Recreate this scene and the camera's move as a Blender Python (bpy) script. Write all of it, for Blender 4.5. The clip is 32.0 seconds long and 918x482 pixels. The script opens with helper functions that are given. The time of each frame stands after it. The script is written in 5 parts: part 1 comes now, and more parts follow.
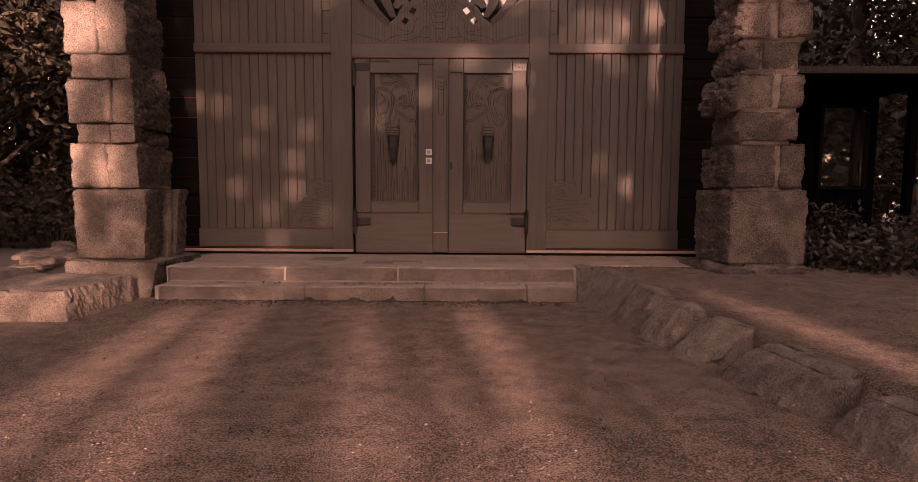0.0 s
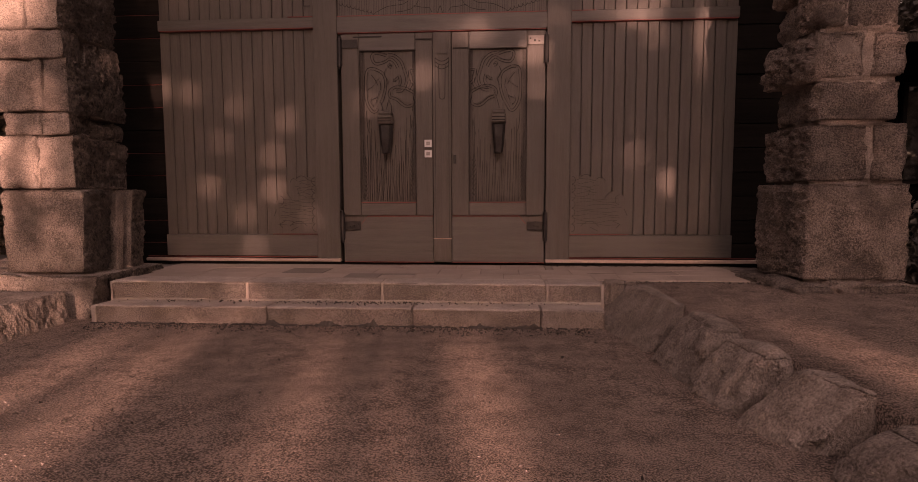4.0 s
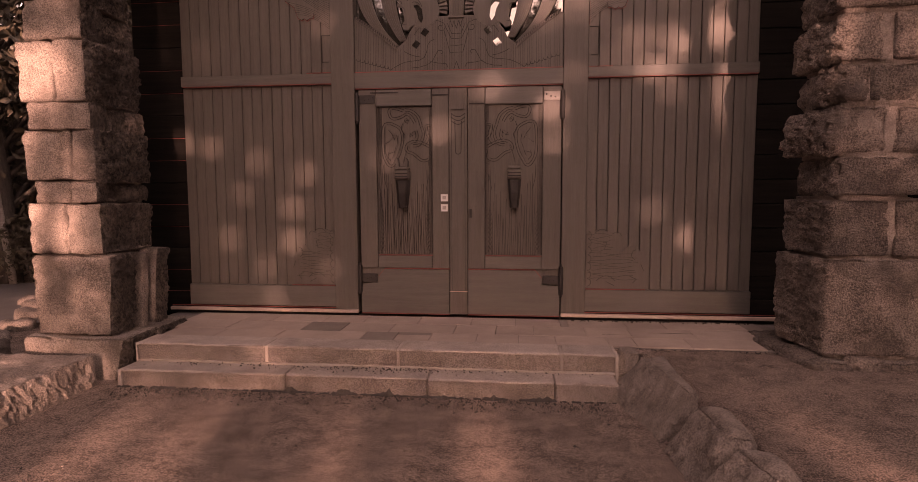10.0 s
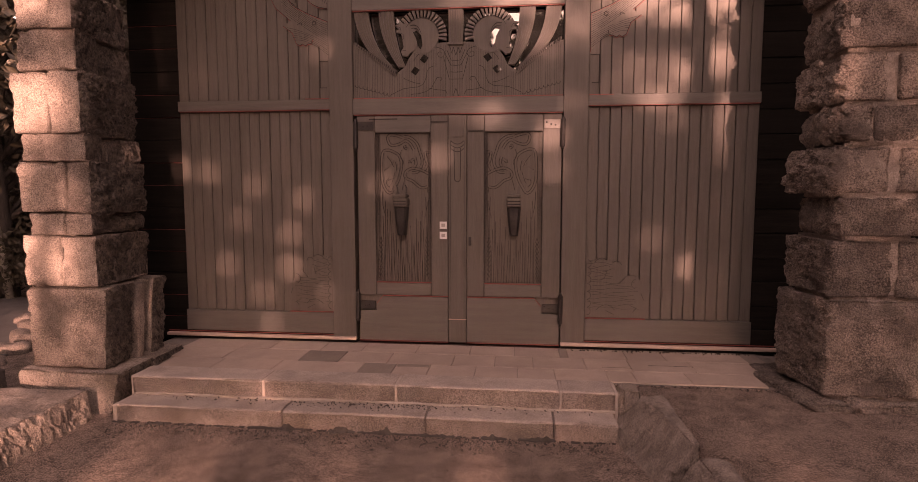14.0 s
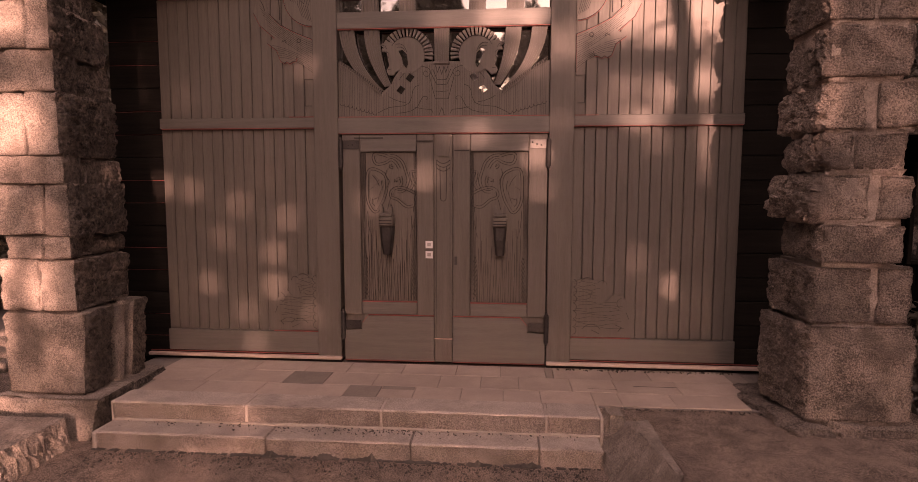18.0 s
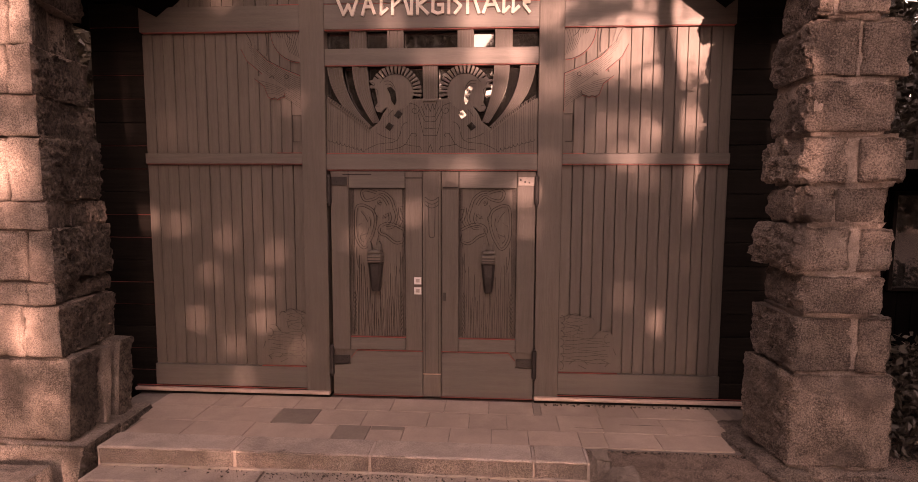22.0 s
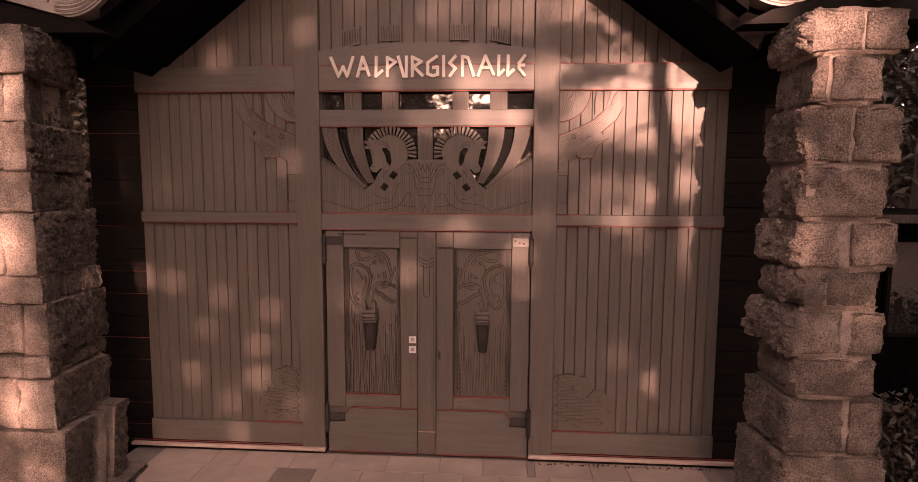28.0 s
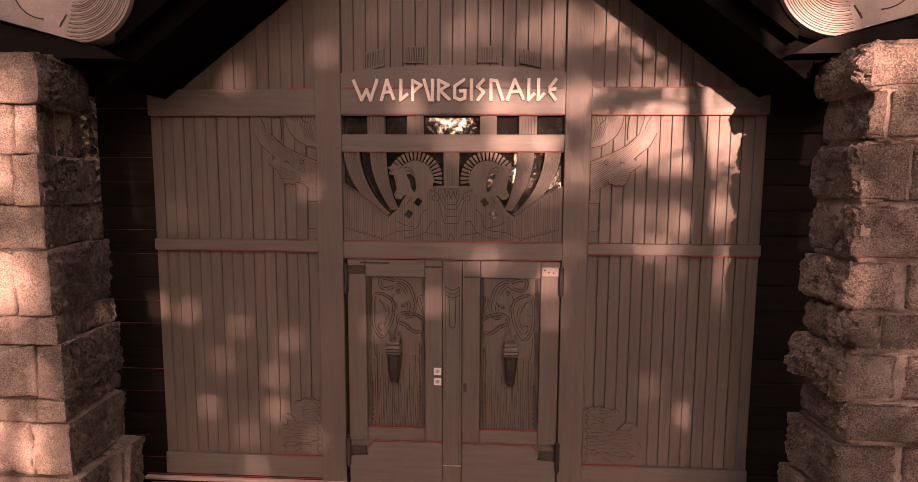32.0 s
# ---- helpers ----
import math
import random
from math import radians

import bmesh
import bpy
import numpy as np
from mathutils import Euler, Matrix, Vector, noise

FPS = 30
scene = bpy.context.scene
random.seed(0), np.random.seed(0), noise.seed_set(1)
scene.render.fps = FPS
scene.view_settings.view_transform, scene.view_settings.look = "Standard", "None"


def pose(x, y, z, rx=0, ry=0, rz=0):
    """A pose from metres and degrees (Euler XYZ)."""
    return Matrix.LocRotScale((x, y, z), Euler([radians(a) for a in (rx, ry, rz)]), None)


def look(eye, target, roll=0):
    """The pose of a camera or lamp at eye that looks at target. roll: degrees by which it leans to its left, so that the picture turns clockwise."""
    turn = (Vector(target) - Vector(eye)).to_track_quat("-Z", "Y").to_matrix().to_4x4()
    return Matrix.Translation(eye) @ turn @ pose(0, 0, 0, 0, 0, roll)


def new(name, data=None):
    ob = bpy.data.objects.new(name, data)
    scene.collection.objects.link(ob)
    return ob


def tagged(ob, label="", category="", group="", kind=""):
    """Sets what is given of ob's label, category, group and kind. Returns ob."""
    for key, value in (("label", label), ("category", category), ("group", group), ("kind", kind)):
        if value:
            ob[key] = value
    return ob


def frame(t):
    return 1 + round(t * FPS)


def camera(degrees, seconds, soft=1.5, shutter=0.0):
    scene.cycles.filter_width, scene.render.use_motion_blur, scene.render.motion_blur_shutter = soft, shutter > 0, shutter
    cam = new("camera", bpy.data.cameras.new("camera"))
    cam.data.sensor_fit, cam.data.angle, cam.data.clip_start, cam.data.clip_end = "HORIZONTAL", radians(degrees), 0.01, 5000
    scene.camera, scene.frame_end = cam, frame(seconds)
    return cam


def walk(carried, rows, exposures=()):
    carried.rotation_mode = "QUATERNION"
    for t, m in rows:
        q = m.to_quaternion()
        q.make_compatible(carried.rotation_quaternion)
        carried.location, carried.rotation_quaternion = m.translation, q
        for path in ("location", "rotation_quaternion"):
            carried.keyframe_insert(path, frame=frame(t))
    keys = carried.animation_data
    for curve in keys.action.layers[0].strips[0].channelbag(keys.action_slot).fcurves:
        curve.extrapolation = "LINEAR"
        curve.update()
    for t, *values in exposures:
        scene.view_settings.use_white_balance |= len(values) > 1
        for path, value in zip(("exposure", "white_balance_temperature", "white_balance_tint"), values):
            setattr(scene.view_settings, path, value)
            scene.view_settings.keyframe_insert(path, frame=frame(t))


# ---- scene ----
cam = camera(79.4, 32.0, soft=0.6)
PATH = [
    (0, (0.308, -7.08, 0.753), (0.288, -5.087, 0.591), 0.3),
    (0.5, (0.334, -6.977, 0.746), (0.284, -4.984, 0.585), 0.2),
    (1, (0.391, -6.814, 0.737), (0.313, -4.822, 0.577), 0.1),
    (1.5, (0.427, -6.67, 0.741), (0.334, -4.678, 0.578), 0.0),
    (2, (0.471, -6.451, 0.735), (0.363, -4.461, 0.572), -0.0),
    (2.5, (0.514, -6.244, 0.717), (0.399, -4.254, 0.559), -0.0),
    (3, (0.548, -6.075, 0.72), (0.432, -4.085, 0.557), -0.1),
    (3.5, (0.592, -5.945, 0.711), (0.471, -3.955, 0.551), -0.1),
    (5.5, (0.602, -5.955, 0.97), (0.39, -3.973, 0.806), -0.2),
    (6, (0.613, -5.953, 1.024), (0.398, -3.971, 0.856), -0.1),
    (6.5, (0.599, -5.948, 1.063), (0.388, -3.966, 0.894), -0.2),
    (7, (0.599, -5.943, 1.108), (0.388, -3.961, 0.94), -0.2),
    (7.5, (0.615, -5.941, 1.153), (0.401, -3.96, 0.983), -0.2),
    (8, (0.625, -5.939, 1.194), (0.41, -3.958, 1.023), -0.2),
    (8.5, (0.614, -5.942, 1.229), (0.404, -3.96, 1.059), -0.2),
    (9, (0.631, -5.942, 1.274), (0.418, -3.96, 1.102), -0.1),
    (9.5, (0.644, -5.937, 1.321), (0.429, -3.957, 1.146), -0.1),
    (10, (0.64, -5.936, 1.351), (0.428, -3.954, 1.18), -0.2),
    (10.5, (0.653, -5.925, 1.395), (0.438, -3.944, 1.223), -0.2),
    (11, (0.654, -5.919, 1.437), (0.441, -3.938, 1.264), -0.1),
    (11.5, (0.656, -5.907, 1.488), (0.444, -3.927, 1.311), -0.1),
    (12, (0.648, -5.896, 1.522), (0.438, -3.915, 1.349), -0.1),
    (12.5, (0.65, -5.884, 1.549), (0.439, -3.903, 1.377), -0.1),
    (13, (0.652, -5.876, 1.595), (0.44, -3.895, 1.42), -0.1),
    (13.5, (0.64, -5.872, 1.635), (0.43, -3.891, 1.456), -0.1),
    (14, (0.636, -5.865, 1.66), (0.427, -3.884, 1.484), -0.0),
    (14.5, (0.639, -5.862, 1.691), (0.428, -3.881, 1.514), -0.0),
    (16.5, (0.663, -5.845, 1.797), (0.456, -3.863, 1.622), 0.0),
    (17, (0.657, -5.839, 1.814), (0.462, -3.856, 1.64), 0.1),
    (17.5, (0.667, -5.833, 1.851), (0.484, -3.849, 1.672), 0.1),
    (18, (0.652, -5.829, 1.859), (0.487, -3.844, 1.685), 0.1),
    (18.5, (0.659, -5.821, 1.909), (0.502, -3.835, 1.732), 0.2),
    (19, (0.653, -5.816, 1.965), (0.506, -3.829, 1.79), 0.2),
    (19.5, (0.656, -5.812, 2.018), (0.514, -3.825, 1.84), 0.2),
    (20, (0.651, -5.812, 2.079), (0.518, -3.825, 1.899), 0.3),
    (20.5, (0.664, -5.808, 2.123), (0.531, -3.821, 1.943), 0.2),
    (21, (0.659, -5.809, 2.189), (0.53, -3.822, 2.005), 0.2),
    (21.5, (0.664, -5.808, 2.234), (0.534, -3.821, 2.05), 0.2),
    (22, (0.657, -5.811, 2.285), (0.531, -3.824, 2.098), 0.2),
    (22.5, (0.662, -5.816, 2.328), (0.537, -3.828, 2.143), 0.2),
    (23, (0.669, -5.816, 2.381), (0.543, -3.829, 2.193), 0.3),
    (23.5, (0.651, -5.819, 2.423), (0.531, -3.831, 2.238), 0.3),
    (24, (0.685, -5.813, 2.487), (0.556, -3.826, 2.297), 0.2),
    (24.5, (0.694, -5.813, 2.541), (0.564, -3.826, 2.35), 0.3),
    (25, (0.69, -5.81, 2.594), (0.562, -3.823, 2.404), 0.3),
    (25.5, (0.698, -5.809, 2.655), (0.569, -3.823, 2.463), 0.3),
    (27.5, (0.713, -5.771, 2.894), (0.583, -3.785, 2.697), 0.3),
    (28, (0.716, -5.756, 2.944), (0.587, -3.77, 2.748), 0.3),
    (28.5, (0.712, -5.745, 2.998), (0.586, -3.76, 2.798), 0.2),
    (29, (0.707, -5.727, 3.033), (0.583, -3.741, 2.833), 0.3),
    (29.5, (0.675, -5.707, 3.075), (0.555, -3.721, 2.873), 0.3),
    (30, (0.652, -5.676, 3.106), (0.527, -3.69, 2.906), 0.3),
    (30.5, (0.598, -5.642, 3.147), (0.473, -3.656, 2.945), 0.3),
    (31, (0.524, -5.607, 3.183), (0.401, -3.622, 2.979), 0.3),
    (31.5, (0.449, -5.573, 3.226), (0.329, -3.588, 3.018), 0.2),
    (32, (0.371, -5.546, 3.257), (0.261, -3.56, 3.047), 0.3),
]
EXPOSURE, KELVIN, TINT = 2.74, 11000, 60
walk(cam, [(t, look(eye, target, roll)) for t, eye, target, roll in PATH],
     exposures=[(t, EXPOSURE + e, KELVIN, TINT) for t, e in ((0.0, -0.32), (3.5, -0.38), (6.0, -0.12), (9.0, -0.02), (13.0, 0.15), (20.0, 0.32), (25.0, 0.40), (32.0, 0.31))])

# ---- sky and sun: a low evening sun behind the camera ----
SUN_DIR = Vector((-0.20, 1.0, -0.14)).normalized()      # the way the light travels
world = bpy.data.worlds.new("evening_sky")
scene.world = world
world.use_nodes = True
sky = world.node_tree.nodes.new("ShaderNodeTexSky")
sky.sky_type = 'NISHITA'
sky.sun_disc = False
sky.ozone_density, sky.air_density, sky.dust_density = 1.0, 1.0, 0.5
sky.sun_elevation = math.asin(-SUN_DIR.z)
sky.sun_rotation = math.atan2(-SUN_DIR.x, -SUN_DIR.y)
background = world.node_tree.nodes["Background"]
background.inputs["Strength"].default_value = 0.12
haze = world.node_tree.nodes.new("ShaderNodeHueSaturation")     # thin evening haze pales the sky
haze.inputs["Saturation"].default_value = 0.45
world.node_tree.links.new(sky.outputs["Color"], haze.inputs["Color"])
world.node_tree.links.new(haze.outputs["Color"], background.inputs["Color"])
sun = new("sun", bpy.data.lights.new("sun", 'SUN'))
sun.data.energy, sun.data.angle, sun.data.color = 1.75, radians(0.53), (1.0, 0.85, 0.79)
sun.matrix_world = look((0, -40, 12), Vector((0, -40, 12)) + SUN_DIR)

# ---- materials ----
def material(name, low, high, scale=8.0, rough=0.7, bump=0.3, stretch=(1, 1, 1), fine=60.0, stain=None,
             metallic=0.0, vary=0.12, depth=0.01, stain_scale=0.8, stain_amount=0.5, contrast=0.3, grain_weight=0.7, gloss=0.5):
    """Two scales of noise between two colours, a stain colour in large soft patches, grain in the bump."""
    m = bpy.data.materials.new(name)
    m.use_nodes = True
    n, l = m.node_tree.nodes, m.node_tree.links
    shader = n["Principled BSDF"]
    shader.inputs["Specular IOR Level"].default_value = gloss
    shader.inputs["Roughness"].default_value, shader.inputs["Metallic"].default_value = rough, metallic
    geo = n.new("ShaderNodeNewGeometry")
    map_ = n.new("ShaderNodeMapping")
    map_.inputs["Scale"].default_value = stretch
    l.new(geo.outputs["Position"], map_.inputs["Vector"])
    info = n.new("ShaderNodeObjectInfo")
    shift = n.new("ShaderNodeVectorMath")
    shift.operation = 'MULTIPLY_ADD'
    l.new(info.outputs["Random"], shift.inputs[0])
    shift.inputs[1].default_value = (37.0, 11.0, 23.0)
    l.new(map_.outputs[0], shift.inputs[2])
    coarse = n.new("ShaderNodeTexNoise")
    coarse.inputs["Scale"].default_value, coarse.inputs["Detail"].default_value = scale, 6
    grain = n.new("ShaderNodeTexNoise")
    grain.inputs["Scale"].default_value, grain.inputs["Detail"].default_value = fine, 4
    coarse.inputs["Roughness"].default_value, grain.inputs["Roughness"].default_value = 0.6, 0.65
    for tex in (coarse, grain):
        l.new(shift.outputs[0], tex.inputs["Vector"])
    mix = n.new("ShaderNodeMix")
    mix.data_type = 'RGBA'
    mix.inputs["A"].default_value, mix.inputs["B"].default_value = (*low, 1), (*high, 1)
    add = n.new("ShaderNodeMath")
    add.operation = 'MULTIPLY_ADD'
    l.new(grain.outputs["Fac"], add.inputs[0])
    add.inputs[1].default_value = grain_weight
    l.new(coarse.outputs["Fac"], add.inputs[2])
    ramp = n.new("ShaderNodeMapRange")
    ramp.inputs["From Min"].default_value, ramp.inputs["From Max"].default_value = 0.5 + 0.5 * grain_weight - contrast, 0.5 + 0.5 * grain_weight + contrast
    l.new(add.outputs[0], ramp.inputs["Value"])
    l.new(ramp.outputs[0], mix.inputs["Factor"])
    colour = mix.outputs["Result"]
    if stain:
        patch = n.new("ShaderNodeTexNoise")
        patch.inputs["Scale"].default_value, patch.inputs["Detail"].default_value = stain_scale, 5
        l.new(geo.outputs["Position"], patch.inputs["Vector"])
        limit = n.new("ShaderNodeMapRange")
        limit.inputs["From Min"].default_value, limit.inputs["From Max"].default_value = 0.5, 0.68
        limit.inputs["To Max"].default_value = stain_amount
        l.new(patch.outputs["Fac"], limit.inputs["Value"])
        dirty = n.new("ShaderNodeMix")
        dirty.data_type = 'RGBA'
        l.new(limit.outputs[0], dirty.inputs["Factor"])
        l.new(colour, dirty.inputs["A"])
        dirty.inputs["B"].default_value = (*stain, 1)
        colour = dirty.outputs["Result"]
    tone = n.new("ShaderNodeHueSaturation")
    level = n.new("ShaderNodeMapRange")
    level.inputs["To Min"].default_value, level.inputs["To Max"].default_value = 1 - vary, 1 + vary
    l.new(info.outputs["Random"], level.inputs["Value"])
    l.new(level.outputs[0], tone.inputs["Value"])
    l.new(colour, tone.inputs["Color"])
    l.new(tone.outputs[0], shader.inputs["Base Color"])
    if bump:
        relief = n.new("ShaderNodeBump")
        relief.inputs["Strength"].default_value, relief.inputs["Distance"].default_value = bump, depth
        l.new(add.outputs[0], relief.inputs["Height"])
        l.new(relief.outputs[0], shader.inputs["Normal"])
    return m


WOOD = material("dark_stained_wood", (0.080, 0.0685, 0.0585), (0.121, 0.105, 0.091), 5, 0.55, 0.35, (6, 6, 0.35), 40, (0.138, 0.118, 0.102), vary=0.04, depth=0.005, contrast=0.26)
WOOD_LEVEL = material("dark_stained_rail_wood", (0.082, 0.074, 0.066), (0.132, 0.12, 0.107), 5, 0.5, 0.3, (0.35, 6, 6), 40, (0.155, 0.136, 0.123), vary=0.03, depth=0.003, contrast=0.30)
# Dark wood and siding, made near-black: the porch's shade is in the colour.
WOOD_BLACK = material("shade_black_wood", (0.004, 0.0034, 0.003), (0.010, 0.0083, 0.0075), 5, 0.65, 0.25, (0.35, 6, 6), 40, vary=0.15, depth=0.004, gloss=0.1)
SIDING = material("dark_shaded_siding", (0.007, 0.0057, 0.0049), (0.019, 0.0155, 0.0133), 4, 0.7, 0.3, (0.35, 6, 6), 40, vary=0.2, depth=0.004, gloss=0.1)
WOOD_GREY = material("weathered_pale_wood", (0.2, 0.18, 0.165), (0.34, 0.305, 0.28), 3, 0.6, 0.3, (2, 2, 2), 30, (0.22, 0.19, 0.17), depth=0.004)
WOOD_CARVED = material("carved_dark_wood", (0.080, 0.0675, 0.057), (0.129, 0.110, 0.095), 5, 0.5, 0.35, (9, 9, 0.4), 40, (0.153, 0.128, 0.111), vary=0.06, depth=0.004)
# Near-black, low gloss: deep shade under roof and trees is put into the colour.
ROOF_BLACK = material("shade_black_boards", (0.002, 0.0017, 0.0017), (0.0045, 0.004, 0.004), 5, 0.9, 0.2, (6, 0.35, 6), 40, depth=0.004, gloss=0.03)
SILL = material("pale_red_sill_paint", (0.46, 0.33, 0.285), (0.62, 0.47, 0.41), 8, 0.4, 0.1, depth=0.002)
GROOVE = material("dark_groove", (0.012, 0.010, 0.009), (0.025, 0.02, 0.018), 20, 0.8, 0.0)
RED = material("faded_red_paint", (0.22, 0.035, 0.03), (0.34, 0.07, 0.055), 10, 0.55, 0.1, vary=0.1)
IRON = material("black_iron", (0.018, 0.016, 0.016), (0.04, 0.036, 0.034), 15, 0.5, 0.2, metallic=0.25, depth=0.002)
LETTER = material("pale_painted_wood", (0.62, 0.56, 0.5), (0.75, 0.69, 0.62), 12, 0.55, 0.15, (1, 1, 1), 50, depth=0.002)
PLASTIC = material("white_plastic", (0.72, 0.7, 0.68), (0.8, 0.78, 0.76), 10, 0.4, 0.0)
GREY_PRINT = material("grey_print", (0.3, 0.27, 0.25), (0.42, 0.38, 0.36), 60, 0.5, 0.0)
BRASS = material("dull_bronze_strip", (0.45, 0.3, 0.25), (0.6, 0.42, 0.36), 10, 0.35, 0.1, metallic=0.7, depth=0.002)
GRANITE = material("rough_granite", (0.13, 0.105, 0.09), (0.49, 0.40, 0.343), 5, 0.85, 0.8, (1, 1, 1), 85, (0.13, 0.105, 0.09), vary=0.16, depth=0.02, stain_scale=2.6, stain_amount=0.7, contrast=0.28, grain_weight=1.8)
# Quarry-faced inner sides: rougher, and their shade is put into a darker colour.
GRANITE_SHADED = material("shaded_quarry_granite", (0.040, 0.0325, 0.028), (0.25, 0.204, 0.175), 18, 0.9, 1.0, (1.1, 1.1, 0.65), 58, (0.14, 0.115, 0.099), vary=0.14, depth=0.08, stain_scale=2.5, stain_amount=0.4, contrast=0.24, grain_weight=1.4)
GRANITE_BROWN = material("brown_quarried_granite", (0.095, 0.075, 0.064), (0.40, 0.319, 0.27), 7, 0.88, 0.9, (1, 1, 1), 75, (0.10, 0.08, 0.068), vary=0.3, depth=0.03, stain_scale=2.2, stain_amount=0.7, contrast=0.28, grain_weight=1.9)
BOULDER = material("weathered_brown_granite", (0.125, 0.1, 0.084), (0.45, 0.362, 0.308), 7, 0.9, 0.8, (1.2, 1.2, 0.9), 80, (0.2, 0.16, 0.135), vary=0.16, depth=0.02, stain_scale=3.5, contrast=0.30, grain_weight=1.6)
MORTAR = material("grey_mortar", (0.17, 0.141, 0.123), (0.30, 0.254, 0.225), 12, 0.9, 0.6, (1, 1, 1), 80, (0.13, 0.106, 0.092), depth=0.012)
PALE_MORTAR = material("pale_lime_mortar", (0.34, 0.277, 0.24), (0.55, 0.455, 0.395), 10, 0.9, 0.7, (1, 1, 1), 70, (0.3, 0.245, 0.212), depth=0.008)
GREY_MORTAR = material("sandy_grey_mortar", (0.33, 0.27, 0.232), (0.56, 0.462, 0.40), 12, 0.9, 0.9, (1, 1, 1), 80, (0.16, 0.13, 0.112), depth=0.02, stain_scale=3.5, stain_amount=0.6, contrast=0.25, grain_weight=1.8)
# Pale worn edge; also covers the treads, with light from above in its colour.
WORN_LIT = material("worn_lit_granite", (0.30, 0.245, 0.212), (0.56, 0.46, 0.40), 5, 0.8, 0.8, (1, 1, 1), 90, (0.22, 0.18, 0.155), depth=0.006, grain_weight=1.8)
STEP_STONE = material("dressed_granite", (0.19, 0.153, 0.134), (0.48, 0.39, 0.342), 4, 0.85, 0.9, (1, 1, 1), 105, (0.17, 0.137, 0.12), vary=0.08, depth=0.012, stain_scale=2.6, contrast=0.26, grain_weight=2.4)
SLAB = material("worn_sandstone_slab", (0.36, 0.275, 0.228), (0.50, 0.388, 0.325), 4, 0.7, 0.3, (1, 1, 1), 60, (0.30, 0.228, 0.19), vary=0.08, depth=0.004)
SLAB_DARK = material("dark_sandstone_slab", (0.19, 0.15, 0.128), (0.28, 0.225, 0.19), 4, 0.7, 0.2, (1, 1, 1), 60, vary=0.12, depth=0.004)
GRAVEL = material("fine_gravel", (0.11, 0.079, 0.064), (0.70, 0.52, 0.43), 7.0, 0.75, 1.0, (1, 1, 1), 120, None, vary=0.0, depth=0.02, contrast=0.26, grain_weight=3.4)
EARTH = material("dark_earth", (0.05, 0.042, 0.036), (0.11, 0.093, 0.08), 3, 0.95, 0.8, (1, 1, 1), 60, depth=0.03)
ROAD = material("worn_asphalt", (0.10, 0.09, 0.083), (0.17, 0.155, 0.145), 2, 0.85, 0.4, (1, 1, 1), 90, (0.2, 0.18, 0.165), depth=0.01)
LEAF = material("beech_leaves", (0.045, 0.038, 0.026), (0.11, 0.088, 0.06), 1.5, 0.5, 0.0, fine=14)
# Leaves of the deep-shaded east side, with that shade put into the colour.
LEAF_SHADED = material("shaded_leaves", (0.024, 0.021, 0.016), (0.10, 0.084, 0.063), 2.5, 0.45, 0.0, fine=20)
BARK = material("tree_bark", (0.05, 0.04, 0.033), (0.14, 0.115, 0.1), 6, 0.9, 0.8, (4, 4, 0.6), 30, depth=0.03)
BIRCH = material("pale_bark", (0.3, 0.27, 0.24), (0.55, 0.5, 0.46), 6, 0.8, 0.4, (1, 1, 4), 20, (0.08, 0.07, 0.06), depth=0.01, stain_scale=6)
GLASS = bpy.data.materials.new("window_glass")
GLASS.use_nodes = True
_g = GLASS.node_tree.nodes["Principled BSDF"]
_g.inputs["Base Color"].default_value = (0.02, 0.02, 0.02, 1)
_g.inputs["Roughness"].default_value = 0.03
_g.inputs["IOR"].default_value = 1.9      # two panes, one behind the other
_g.inputs["Coat Weight"].default_value = 1.0
_g.inputs["Coat IOR"].default_value = 1.8


PEBBLE = bpy.data.materials.new("loose_grit")
PEBBLE.use_nodes = True
_n, _l = PEBBLE.node_tree.nodes, PEBBLE.node_tree.links
_geo, _mix = _n.new("ShaderNodeNewGeometry"), _n.new("ShaderNodeMix")
_mix.data_type = 'RGBA'
_mix.inputs["A"].default_value, _mix.inputs["B"].default_value = (0.08, 0.058, 0.048, 1), (0.46, 0.355, 0.30, 1)
_l.new(_geo.outputs["Random Per Island"], _mix.inputs["Factor"])
_l.new(_mix.outputs["Result"], _n["Principled BSDF"].inputs["Base Color"])
_n["Principled BSDF"].inputs["Roughness"].default_value = 0.6


# ---- builders ----
CARVING = {"flow_carving", "flow_edge", "feather_carving", "feather_edge", "carved_lines", "head_carving", "carved_edges", "carved_mark", "flutes", "fine_flutes", "carved_curls", "carved_ground", "comb_carving", "feather_outline", "flow_outline"}
def empty(name):
    return new(name)


def part(name, bm, mat, parent=None, label="", smooth=False):
    """Links a bmesh as one mesh object, under parent where given."""
    me = bpy.data.meshes.new(name)
    bm.to_mesh(me)
    bm.free()
    me.materials.append(mat)
    if smooth:
        me.polygons.foreach_set("use_smooth", [True] * len(me.polygons))
    ob = new(name, me)
    ob.parent = parent
    if label:
        ob["label"] = label
    if name in CARVING:
        ob["kind"] = "stuff"
    return ob


